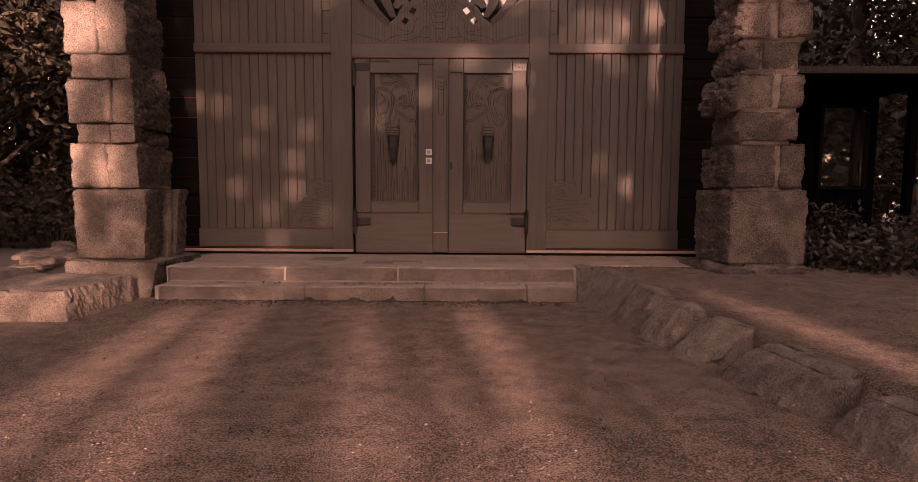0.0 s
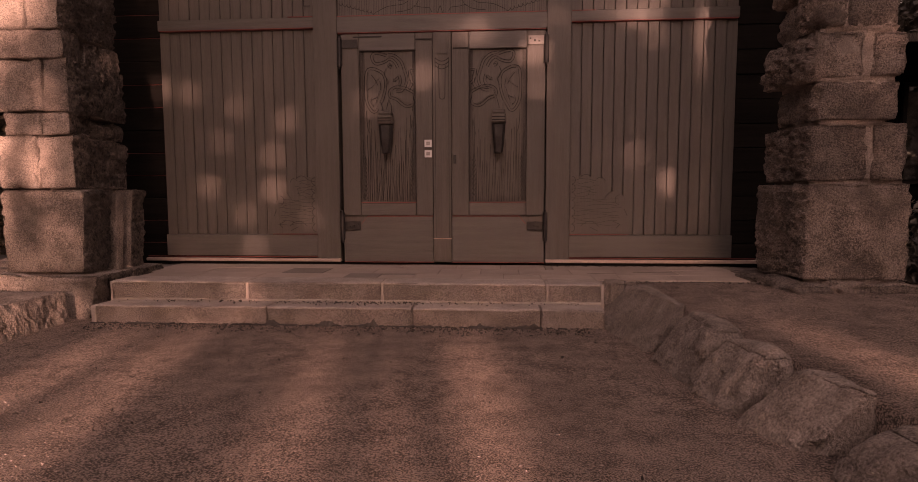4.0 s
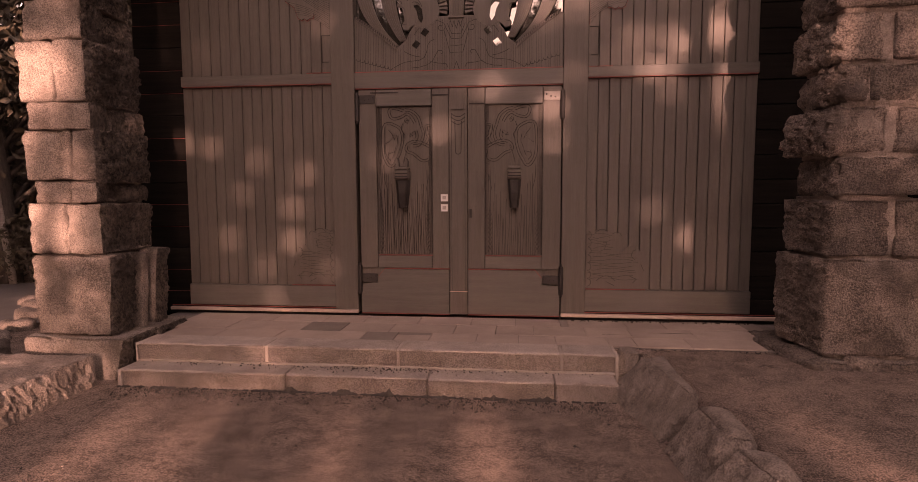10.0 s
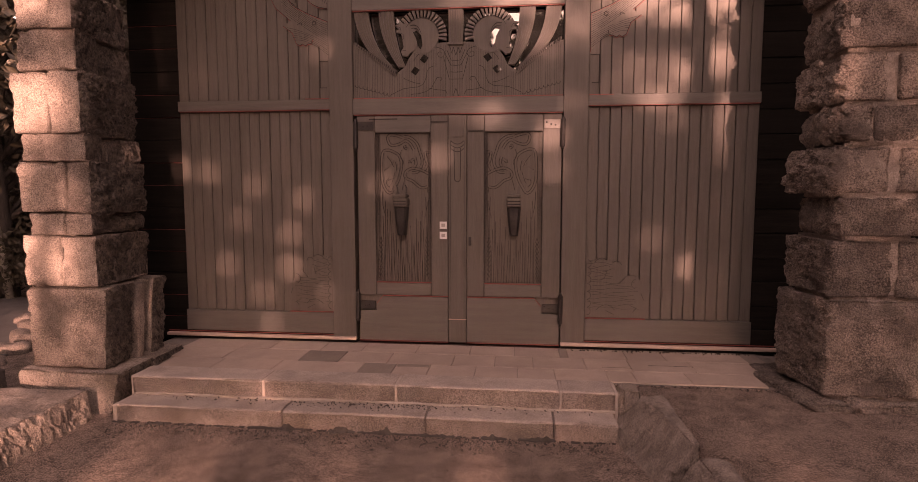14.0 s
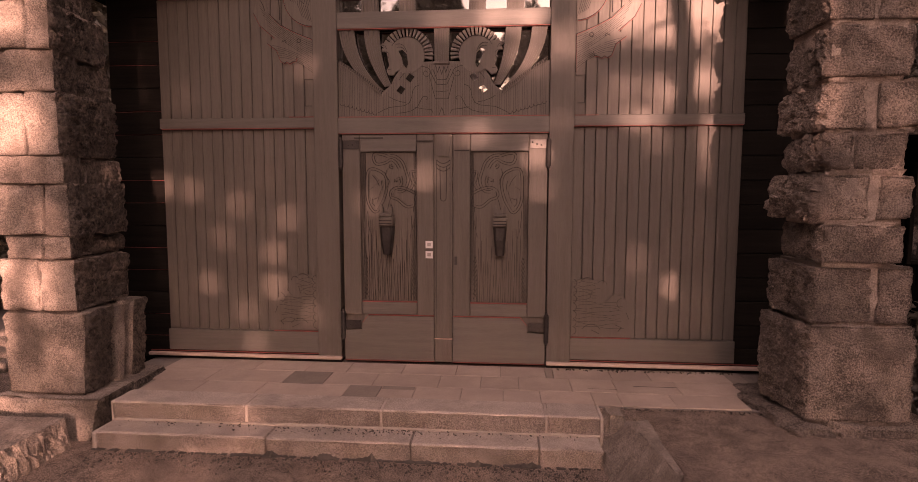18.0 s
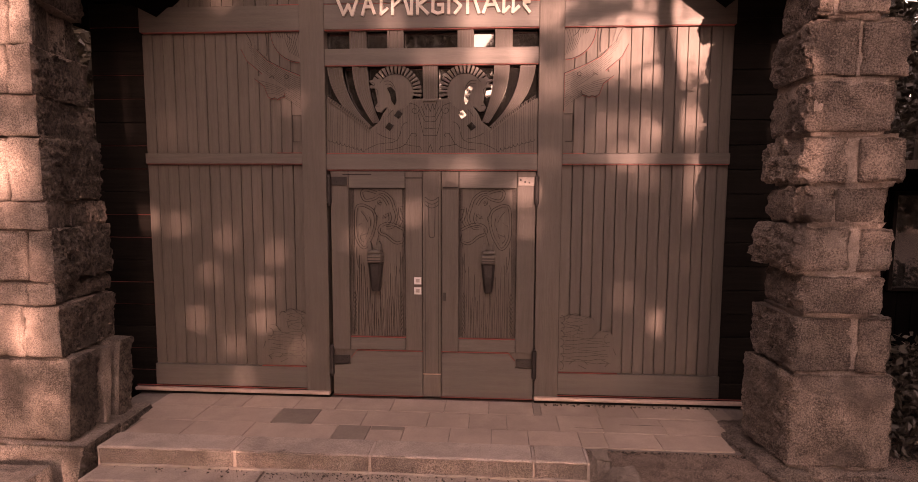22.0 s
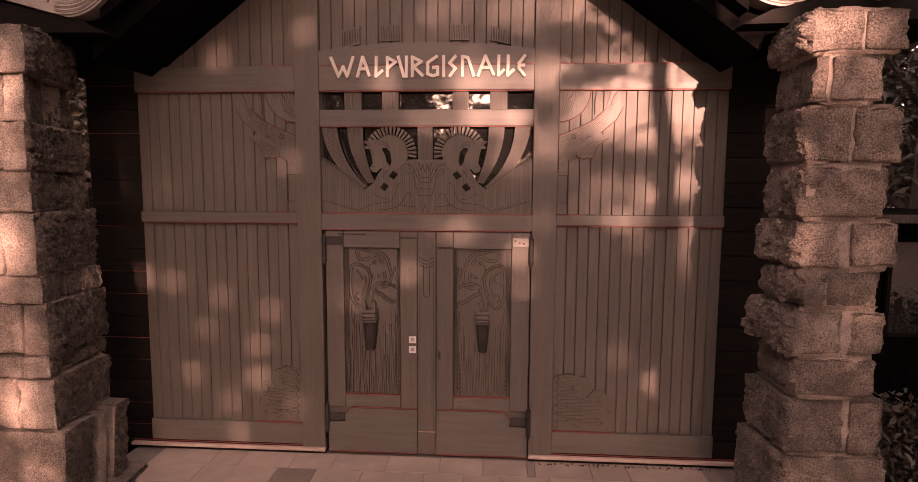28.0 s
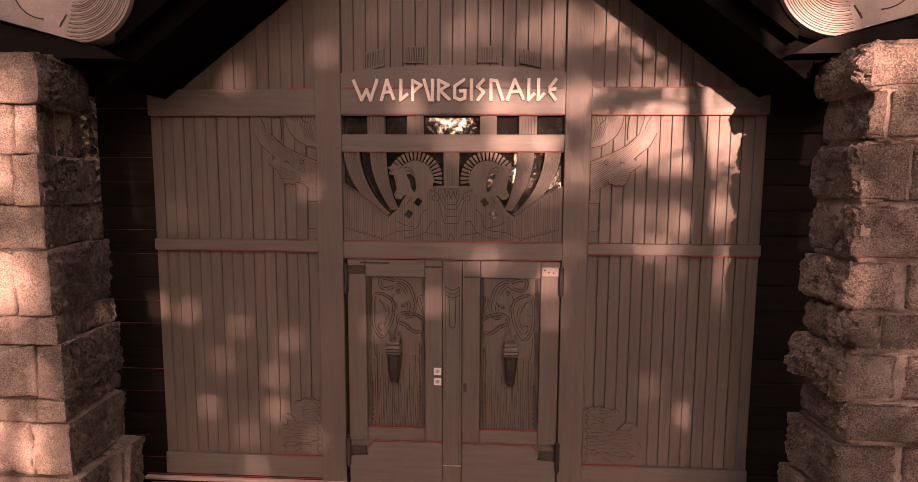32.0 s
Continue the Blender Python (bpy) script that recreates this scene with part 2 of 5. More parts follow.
def box(x0, x1, y0, y1, z0, z1, bevel=0.0, bm=None):
    bm = bm or bmesh.new()
    made = bmesh.ops.create_cube(bm, size=1.0)
    for v in made["verts"]:
        v.co = Vector((x0 + (v.co.x + 0.5) * (x1 - x0), y0 + (v.co.y + 0.5) * (y1 - y0), z0 + (v.co.z + 0.5) * (z1 - z0)))
    if bevel:
        edges = {e for v in made["verts"] for e in v.link_edges}
        bmesh.ops.bevel(bm, geom=list(edges), offset=bevel, segments=1, affect='EDGES')
    return bm


def prism(points, y0, y1, bm=None):
    """A plate with the outline (x, z), from y0 (front) to y1."""
    bm = bm or bmesh.new()
    front = [bm.verts.new((x, y0, z)) for x, z in points]
    back = [bm.verts.new((x, y1, z)) for x, z in points]
    bm.faces.new(front)
    bm.faces.new(back[::-1])
    for i in range(len(points)):
        j = (i + 1) % len(points)
        bm.faces.new((front[j], front[i], back[i], back[j]))
    bmesh.ops.recalc_face_normals(bm, faces=bm.faces)
    return bm


def stone_bm(x0, x1, y0, y1, z0, z1, seed, radius=0.05, amp=0.015, rough=(0, 0, 0), cuts=11, lean=0.0, freq=5.0, chips=0, bite=(0.72, 0.92)):
    """A stone block: rounded edges, uneven faces; rough adds quarry-faced relief on the sides facing that way."""
    bm = bmesh.new()
    bmesh.ops.create_cube(bm, size=2.0)
    bmesh.ops.subdivide_edges(bm, edges=bm.edges[:], cuts=cuts, use_grid_fill=True)
    half = Vector(((x1 - x0) / 2, (y1 - y0) / 2, (z1 - z0) / 2))
    mid = Vector(((x1 + x0) / 2, (y1 + y0) / 2, (z1 + z0) / 2))
    off = Vector((seed * 7.31, seed * 3.77, seed * 5.13))
    way = Vector(rough)
    r = min(radius, min(half) * 0.6)
    dice = random.Random(seed)
    cleft = []
    for k in range(chips):
        face = Vector((dice.uniform(-1, 1), dice.uniform(-1, 1), dice.uniform(-0.5, 1))).normalized()
        cleft.append((face, dice.uniform(*bite) * sum(abs(c) * h for c, h in zip(face, half))))
    for v in bm.verts:
        a = v.co.copy()
        q = Vector((a.x * half.x, a.y * half.y, a.z * half.z))
        inner = Vector([max(-(h - r), min(h - r, c)) for c, h in zip(q, half)])
        d = q - inner
        n = d.normalized() if d.length > 1e-6 else a.normalized()
        if d.length > 1e-6:
            q = inner + n * r
        for face, limit in cleft:
            over = q.dot(face) - limit
            if over > 0:
                q -= face * over
        p = q + off
        push = amp * (noise.noise(p * freq) + 0.5 * noise.noise(p * freq * 2.7) + 0.45 * noise.noise(p * 31.0))
        facing = max(0.0, n.dot(way)) if way.length else 0.0
        if facing > 0.05:
            s = Vector((p.x, p.y, p.z * 0.6))
            push += facing * (0.035 * noise.noise(s * 4.0) + 0.045 * abs(noise.noise(s * 9.0)) + 0.05 * abs(noise.noise(s * 17.0)) + 0.04 * noise.noise(s * 33.0) - 0.025)
            push += facing * 0.025 * (1 - abs(a.z) ** 2.5)
        corner = noise.noise(Vector((round(a.x), round(a.y), round(a.z))) * 3.1 + off)
        q += n * (push + 0.02 * corner * (radius / 0.05))
        q.x += lean * (a.z * half.z)
        v.co = q + mid
    return bm


def tube(bm, points, radii, sides=8):
    """A tapered limb through the points."""
    rings = []
    for i, p in enumerate(points):
        a = points[max(0, i - 1)]
        b = points[min(len(points) - 1, i + 1)]
        d = (b - a).normalized()
        u = d.cross(Vector((0.3, 1, 0.1))).normalized()
        w = d.cross(u)
        rings.append([bm.verts.new(p + radii[i] * (math.cos(k * math.tau / sides) * u + math.sin(k * math.tau / sides) * w)) for k in range(sides)])
    for r0, r1 in zip(rings, rings[1:]):
        for k in range(sides):
            bm.faces.new((r0[k], r0[(k + 1) % sides], r1[(k + 1) % sides], r1[k]))
    bm.faces.new(rings[-1])
    bm.faces.new(rings[0][::-1])
    return bm


def leaves(name, centres, size, mat, parent, rng, label=""):
    """A crown of small bent leaves at the given places, one mesh."""
    c = np.asarray(centres, dtype=float)
    n = len(c)
    u = rng.normal(size=(n, 3))
    u /= np.linalg.norm(u, axis=1)[:, None]
    w = np.cross(u, rng.normal(size=(n, 3)))
    w /= np.linalg.norm(w, axis=1)[:, None]
    s = size * rng.uniform(0.6, 1.3, size=(n, 1))
    fold = np.cross(u, w) * s * 0.15
    v = np.stack([c - u * s, c - w * s * 0.55 + fold, c + u * s, c + w * s * 0.55 + fold], axis=1).reshape(-1, 3)
    me = bpy.data.meshes.new(name)
    base = np.arange(n) * 4
    tris = np.stack([np.stack([base, base + 1, base + 2], 1), np.stack([base, base + 2, base + 3], 1)], 1).reshape(-1, 3)
    me.from_pydata(v.tolist(), [], tris.tolist())
    me.materials.append(mat)
    ob = new(name, me)
    ob.parent = parent
    if label:
        ob["label"] = label
    return ob

# ---- ground ----
def ground_height(x, y):
    return -0.31 - 0.004 * max(0.0, -y - 2) + 0.008 * noise.noise(Vector((x * 0.7, y * 0.7, 0)))


def sheet(name, xs, ys, height, mat, kind="structure", label="", category="ground"):
    bm = bmesh.new()
    grid = [[bm.verts.new((x, y, height(x, y))) for x in xs] for y in ys]
    for r0, r1 in zip(grid, grid[1:]):
        for i in range(len(xs) - 1):
            bm.faces.new((r0[i], r0[i + 1], r1[i + 1], r1[i]))
    return tagged(part(name, bm, mat, smooth=True), label, category, "", kind)


near = [i * 0.25 for i in range(-48, 49)]
far = [-900, -300, -100, -50, -25, -16]
sheet("ground", far + near + [-v for v in far[::-1]], far + near + [-v for v in far[::-1]], ground_height, GRAVEL,
      label="brown gravel and fine asphalt forecourt in low evening light")


def ramp_edge(y):
    """Inner edge of the raised gravel path, along the kerb stones."""
    return 1.78 + 0.155 * max(0.0, -1.3 - y)


bm = bmesh.new()
rows = []
for i in range(41):
    y = -1.03 - i * 0.19
    e = ramp_edge(y) if y < -1.2 else 1.46
    rows.append([bm.verts.new((e - 0.03, y, -0.45))] + [bm.verts.new((e + k * (9.0 - e) / 14, y, -0.016 - 0.030 * max(0, -y - 1.05) + 0.010 * noise.noise(Vector((k, y * 2, 3))))) for k in range(15)])
for r0, r1 in zip(rows, rows[1:]):
    for k in range(15):
        bm.faces.new((r0[k], r1[k], r1[k + 1], r0[k + 1]))
tagged(part("pavement_ramp", bm, GRAVEL, smooth=True), "raised gravel path beside the kerb stones", "path", "", "structure")

# ---- porch floor and steps ----
porch = tagged(part("floor", box(-3.3, 1.44, -1.04, 0.3, -0.32, -0.014), MORTAR), "stone slab porch floor before the doors", "floor", "", "structure")
part("floor_bed", box(1.441, 3.3, -1.04, 0.3, -0.32, -0.014), MORTAR, porch)
steps = tagged(part("steps", box(-2.78, 1.42, -1.52, -1.04, -0.40, -0.18), MORTAR), "two worn granite steps up to the porch", "steps", "", "structure")


def tread(name, a, b, y0, y1, z0, z1, seed, depth):
    """One step stone: level top, rough-picked riser, a rounded worn front edge and a tread coloured paler for top light
    as a part of its own.
    """
    stone = part(name, stone_bm(a, b, y0, y1, z0, z1, seed, 0.012, 0.003, (0, -0.05, 0), cuts=23, freq=6.0), STEP_STONE, steps, smooth=True)
    bm = bmesh.new()
    count = max(6, int((b - a) / 0.035))
    rows = []
    for k in range(count + 1):
        x = a + 0.006 + (b - a - 0.012) * k / count
        w = 0.017 + 0.009 * noise.noise(Vector((x * 6, seed, 0.5))) + 0.004 * noise.noise(Vector((x * 31, seed, 1.5)))
        d = 0.5 * w + 0.004 * noise.noise(Vector((x * 17, seed, 2.5)))
        rows.append([bm.verts.new((x, y0 + 0.004, z1 - d - 0.012)), bm.verts.new((x, y0 - 0.0035, z1 - d)), bm.verts.new((x, y0 + 0.003, z1 - 0.003)), bm.verts.new((x, y0 + w, z1 + 0.0045)), bm.verts.new((x, y0 + depth, z1 + 0.0045))])
    for r0, r1 in zip(rows, rows[1:]):
        for k in range(4):
            bm.faces.new((r0[k], r1[k], r1[k + 1], r0[k + 1]))
    bmesh.ops.recalc_face_normals(bm, faces=bm.faces)
    part("worn_tread", bm, WORN_LIT, stone, "worn front edge and tread painted paler for top light")


UPPER = ((-2.83, -1.60), (-1.576, -0.405), (-0.381, 1.00), (1.024, 1.455))
LOWER = ((-2.79, -1.315), (-1.305, -0.10), (-0.09, 0.935), (0.945, 1.44))
for i, (a, b) in enumerate(UPPER):
    tread("upper_step", a, b, -1.31, -1.02, -0.162, 0.0, 40 + i, 0.288)
for i, (a, b) in enumerate(LOWER):
    tread("lower_step", a, b, -1.57, -1.20, -0.40, -0.165, 50 + i, 0.262)
for x in (-1.588, -0.393, 1.012):
    part("mortar_joint", stone_bm(x - 0.013, x + 0.013, -1.3135, -1.03, -0.165, 0.0025, int(60 + x * 10), 0.004, 0.003, cuts=9), PALE_MORTAR, steps, smooth=True)
part("mortar_joint", stone_bm(1.456, 1.482, -1.312, -1.03, -0.30, 0.002, 66, 0.004, 0.003, cuts=9), PALE_MORTAR, steps, smooth=True)
part("mortar_joint", stone_bm(-2.85, -2.83, -1.30, -1.03, -0.30, -0.004, 67, 0.004, 0.003, cuts=9), PALE_MORTAR, steps, smooth=True)
part("mortar_joint", stone_bm(-2.826, -2.788, -1.575, -1.30, -0.36, -0.168, 68, 0.006, 0.004, cuts=9), PALE_MORTAR, steps, smooth=True)
part("mortar_bed", stone_bm(-2.80, 1.45, -1.333, -1.29, -0.168, -0.146, 71, 0.004, 0.007, cuts=41), PALE_MORTAR, steps, smooth=True)
# earth and crumbs gathered against the lowest step
bm = bmesh.new()
rows = []
for i in range(421):
    x = -2.82 + i * 4.30 / 420
    h = 0.002 + 0.03 * max(0.0, noise.noise(Vector((x * 3.1, 0, 7)))) + 0.012 * noise.noise(Vector((x * 14, 2, 7))) + 0.014 * noise.noise(Vector((x * 41, 2, 7)))
    h += sum(t * math.exp(-((x - c) / w) ** 2) for c, w, t in ((-1.27, 0.05, 0.05), (-0.80, 0.06, 0.045), (-0.42, 0.07, 0.05), (0.02, 0.04, 0.03), (0.45, 0.05, 0.035), (0.86, 0.05, 0.03))) * (0.7 + noise.noise(Vector((x * 23, 4, 1))))
    w = 0.05 + 0.03 * noise.noise(Vector((x * 4, 5, 1))) + 0.02 * noise.noise(Vector((x * 31, 5, 1)))
    rows.append([bm.verts.new((x, -1.562, -0.31 + h)), bm.verts.new((x, -1.58 - w * 0.35, -0.31 + h * 0.55)), bm.verts.new((x, -1.58 - w, -0.325))])
for r0, r1 in zip(rows, rows[1:]):
    for k in range(2):
        bm.faces.new((r0[k], r0[k + 1], r1[k + 1], r1[k]))
tagged(part("trim_soil", bm, EARTH, smooth=True), "dark earth gathered along the lowest step", "soil", "", "structure")

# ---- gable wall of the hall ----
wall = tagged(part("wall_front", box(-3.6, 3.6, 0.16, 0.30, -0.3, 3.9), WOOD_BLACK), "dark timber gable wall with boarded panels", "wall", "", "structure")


def roof_line(x):
    """Underside of the roof over the gable."""
    return min(6.6, 6.27 - 0.75 * abs(x + 0.02))


POSTS = ((-1.385, -1.125), (1.10, 1.352))
for a, b in POSTS:
    part("post", box(a, b, 0.0, 0.15, 0.0, roof_line(a) + 0.2, 0.004), WOOD, wall)
for a, b in ((-3.12, -1.385), (1.352, 3.04)):
    part("middle_rail", box(a, b, 0.012, 0.15, 2.548, 2.658, 0.004), WOOD_LEVEL, wall)
    part("bottom_rail", box(a, b, 0.012, 0.15, 0.09, 0.325, 0.004), WOOD_LEVEL, wall)
for a, b in ((-3.12, -1.385), (1.352, 3.04)):
    part("upper_rail", box(a, b, 0.004, 0.15, 3.925, 4.18, 0.004), WOOD_LEVEL, wall)
part("head_beam", box(-1.125, 1.10, 0.006, 0.15, 2.486, 2.652, 0.004), WOOD_LEVEL, wall)


def boards(x0, x1, count, low, high, y=0.045):
    w = (x1 - x0) / count
    for i in range(count):
        a, b = x0 + i * w + 0.0024, x0 + (i + 1) * w - 0.0024
        top = high - 0.009 if high else roof_line(a if abs(a) > abs(b) else b) + 0.1
        part("board", box(a, b, y + 0.003 * math.sin(i * 2.3), 0.15, low, top, 0.0045), WOOD, wall)


for a, b in ((-3.12, -1.385), (1.352, 3.04)):
    boards(a, b, 15, 0.325, 2.548)
    boards(a, b, 15, 2.658, 3.925)
boards(-2.95, -1.385, 13, 4.18, None)
boards(1.352, 2.92, 13, 4.18, None)
boards(-1.125, 1.10, 18, 4.28, None, 0.06)
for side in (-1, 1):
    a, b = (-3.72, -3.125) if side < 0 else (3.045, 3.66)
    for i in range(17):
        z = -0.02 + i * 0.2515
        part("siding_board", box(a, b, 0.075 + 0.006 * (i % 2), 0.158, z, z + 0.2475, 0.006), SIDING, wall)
        if i % 3 and side < 0:
            part("red_line", box(a, b, 0.083, 0.12, z - 0.0036, z - 0.0004), RED, wall)
for side in (-1, 1):
    x = -3.72 if side < 0 else 3.66
    tagged(part("wall_west" if side < 0 else "wall_east", box(min(x, x - 0.16 * side), max(x, x - 0.16 * side), 0.16, 9.0, -0.3, 4.3), WOOD_BLACK), "dark log side wall of the hall", "wall", "", "structure")
tagged(part("wall_back", box(-3.7, 3.6, 9.0, 9.15, -0.3, 6.0), WOOD_BLACK), "dark timber back wall of the hall", "wall", "", "structure")

# ---- roof ----
for side in (-1, 1):
    bm = bmesh.new()
    s = [(-0.02, 6.27), (side * 2.92, 6.27 - 0.75 * 2.92), (side * 2.98, 4.44), (side * 4.6, 4.30), (side * 4.6, 4.50), (side * 2.98, 4.85), (-0.02, 6.80)]
    prism(s, -0.84, 9.2, bm)
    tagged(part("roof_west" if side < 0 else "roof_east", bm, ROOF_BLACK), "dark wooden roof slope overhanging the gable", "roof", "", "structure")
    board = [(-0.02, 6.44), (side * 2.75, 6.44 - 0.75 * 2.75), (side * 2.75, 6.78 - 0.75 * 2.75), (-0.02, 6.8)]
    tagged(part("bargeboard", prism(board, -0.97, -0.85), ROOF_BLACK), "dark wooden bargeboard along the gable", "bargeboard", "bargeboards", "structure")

# ---- stone pillars ----
def shell(nx, ny, nz):
    """The surface of a box as a welded grid: places from 0 to 1 along each axis, the quads, and the axis and end of each quad."""
    index, places, quads, sides = {}, [], [], []

    def at(i, j, k):
        if (i, j, k) not in index:
            index[i, j, k] = len(places)
            places.append((i / nx, j / ny, k / nz))
        return index[i, j, k]

    for end in (0, 1):
        for j in range(ny):
            for k in range(nz):
                i = end * nx
                quads.append((at(i, j, k), at(i, j, k + 1), at(i, j + 1, k + 1), at(i, j + 1, k)))
                sides.append((0, end))
        for i in range(nx):
            for k in range(nz):
                j = end * ny
                quads.append((at(i, j, k), at(i + 1, j, k), at(i + 1, j, k + 1), at(i, j, k + 1)))
                sides.append((1, end))
        for i in range(nx):
            for j in range(ny):
                k = end * nz
                quads.append((at(i, j, k), at(i, j + 1, k), at(i + 1, j + 1, k), at(i + 1, j, k)))
                sides.append((2, end))
    return places, quads, sides


def masonry(name, side, x_front, x_back, x_out, y0, y1, z0, z1, seed, parent, inner=1.0, face=1.0, nose=0.0, edge=0.014, lean=0.0, step=0.026, mats=None):
    """A quarried block of a pillar. side -1 or 1; x_front and x_back: its inner corner at the front and at the back, x_out its outer end.
    inner and face: how rough the inner side and the front are; nose: how far the inner side swells out."""
    L, D, H = x_out - x_front, y1 - y0, z1 - z0
    places, quads, sides = shell(max(3, int(L / step)), max(3, int(min(D, 0.9) / step)), max(3, int(H / step)))
    off = Vector((seed * 7.31, seed * 3.77, seed * 5.13))
    size = Vector((L, D, H))
    r = min(edge, min(size) * 0.3)
    dice = random.Random(seed)
    tilt = [dice.uniform(-0.010, 0.010) for _ in range(4)]
    verts = []
    for u, v, w in places:
        q = Vector((u * L, v * D, w * H))
        core = Vector([max(r, min(d - r, c)) for c, d in zip(q, size)])
        d = q - core
        n = d.normalized() if d.length > 1e-7 else Vector((0, 0, 1))
        if d.length > 1e-7:
            q = core + n * r
        p = Vector((q.x * 1.0, q.y, q.z)) + off
        front, in_, out = max(0.0, -n.y), max(0.0, -n.x), max(0.0, n.x)
        push = 0.005 * noise.noise(p * 6.0)
        push += face * front * (0.020 * noise.noise(p * 3.3) + 0.013 * noise.noise(p * 9.0) + 0.010 * (0.3 - abs(noise.noise(p * 14.0))) + 0.006 * noise.noise(p * 29.0))
        push += face * max(0.0, n.z) * (0.012 * noise.noise(p * 5.0) + 0.007 * noise.noise(p * 15.0))
        hew = Vector((p.x, p.y, p.z * 0.75))
        rough = 0.040 * noise.noise(hew * 3.1) + 0.030 * (0.5 - abs(noise.noise(hew * 8.0))) + 0.050 * (0.40 - abs(noise.noise(hew * 17.0))) + 0.022 * noise.noise(hew * 37.0)
        swell = max(0.0, 1 - (2 * w - 0.8) ** 2)
        push += in_ * (inner * (rough - 0.012) + nose * swell) + out * (0.6 * rough - 0.01)
        near = min(q.x, L - q.x, q.z, H - q.z) if front > 0.3 else min(q.y, q.z, H - q.z)
        chip = noise.noise(p * 6.5) + 0.5 * noise.noise(p * 17.0) - 0.12
        if chip > 0:
            push -= 0.06 * chip * max(0.0, 1 - near / 0.055) * (front + in_ + 0.4)
        q += n * push
        x_in = x_front + (x_back - x_front) * min(1.0, max(0.0, q.y / D)) + lean * (0.5 - w)
        x = x_in + (q.x / L) * (x_out - x_in)
        wave = tilt[0] * (2 * u - 1) + 0.010 * noise.noise(Vector((q.x * 4, q.y * 4, seed)))
        verts.append((side * x, y0 + q.y, z0 + q.z + (wave + tilt[1]) * (w - 0.5) * 1.2))
    me = bpy.data.meshes.new(name)
    if side < 0:
        quads = [f[::-1] for f in quads]
    me.from_pydata(verts, [], quads)
    for m in mats or (GRANITE, GRANITE_SHADED):
        me.materials.append(m)
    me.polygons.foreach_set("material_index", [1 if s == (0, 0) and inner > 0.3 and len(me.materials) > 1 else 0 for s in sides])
    me.polygons.foreach_set("use_smooth", [not (s == (0, 0) and inner > 0.3) for s in sides])
    ob = new(name, me)
    ob.parent = parent
    return ob


# Each course: low, high, inner corner at the front, at the back, joints along the front, outer end, half joint, where the corner stone ends
# (None: it runs through), roughness and swelling of the inner side, roughness of the front
LEFT = [(0.085, 0.80, 3.0, 3.02, (), 3.75, 0, -1.02, 0.8, 0.0, 0.7), (0.82, 1.268, 3.05, 3.12, (3.39,), 3.75, 0.006, None, 1.0, 0.0, 0.8), (1.286, 1.466, 3.08, 3.13, (3.34,), 3.67, 0.006, -1.06, 0.8, 0.0, 0.8),
        (1.488, 1.915, 3.08, 3.12, (3.32,), 3.77, 0.009, None, 1.1, 0.015, 0.8), (1.936, 2.163, 3.09, 3.13, (), 3.69, 0, -1.14, 0.4, 0.0, 0.8), (2.18, 2.69, 3.12, 3.20, (3.42,), 3.77, 0.009, None, 1.3, 0.04, 1.0),
        (2.715, 3.045, 3.14, 3.22, (), 3.70, 0, -1.02, 0.8, 0.0, 0.9), (3.06, 3.45, 3.15, 3.26, (3.36,), 3.68, 0.007, None, 1.3, 0.02, 0.9), (3.465, 3.835, 3.13, 3.34, (3.34,), 3.64, 0.007, -0.96, 0.9, 0.0, 0.9), (3.855, 4.22, 3.10, 3.30, (), 3.68, 0, None, 1.4, 0.04, 1.3)]
RIGHT = [(0.06, 0.832, 3.03, 2.94, (), 3.81, 0, None, 0.9, 0.0, 0.7), (0.855, 1.29, 3.03, 2.98, (3.49,), 3.76, 0.020, None, 1.0, 0.0, 0.8), (1.316, 1.622, 3.08, 3.06, (), 3.67, 0, -1.16, 0.8, 0.0, 0.8),
         (1.652, 2.0, 3.06, 2.99, (3.44,), 3.72, 0.022, None, 1.4, 0.03, 1.5), (2.03, 2.31, 3.10, 3.05, (3.27,), 3.66, 0.005, -1.15, 1.0, 0.0, 1.3), (2.342, 2.685, 3.06, 3.01, (3.387,), 3.76, 0.036, None, 1.2, 0.02, 1.2),
         (2.725, 3.105, 3.03, 3.05, (), 3.65, 0, -1.17, 1.2, 0.01, 1.6), (3.147, 3.545, 3.04, 3.05, (3.385,), 3.75, 0.016, None, 1.1, 0.02, 1.2), (3.588, 3.925, 3.06, 3.11, (3.20,), 3.57, 0.005, -1.13, 0.9, 0.0, 1.3), (3.953, 4.25, 3.05, 3.05, (3.40,), 3.71, 0.012, None, 1.3, 0.05, 1.3)]


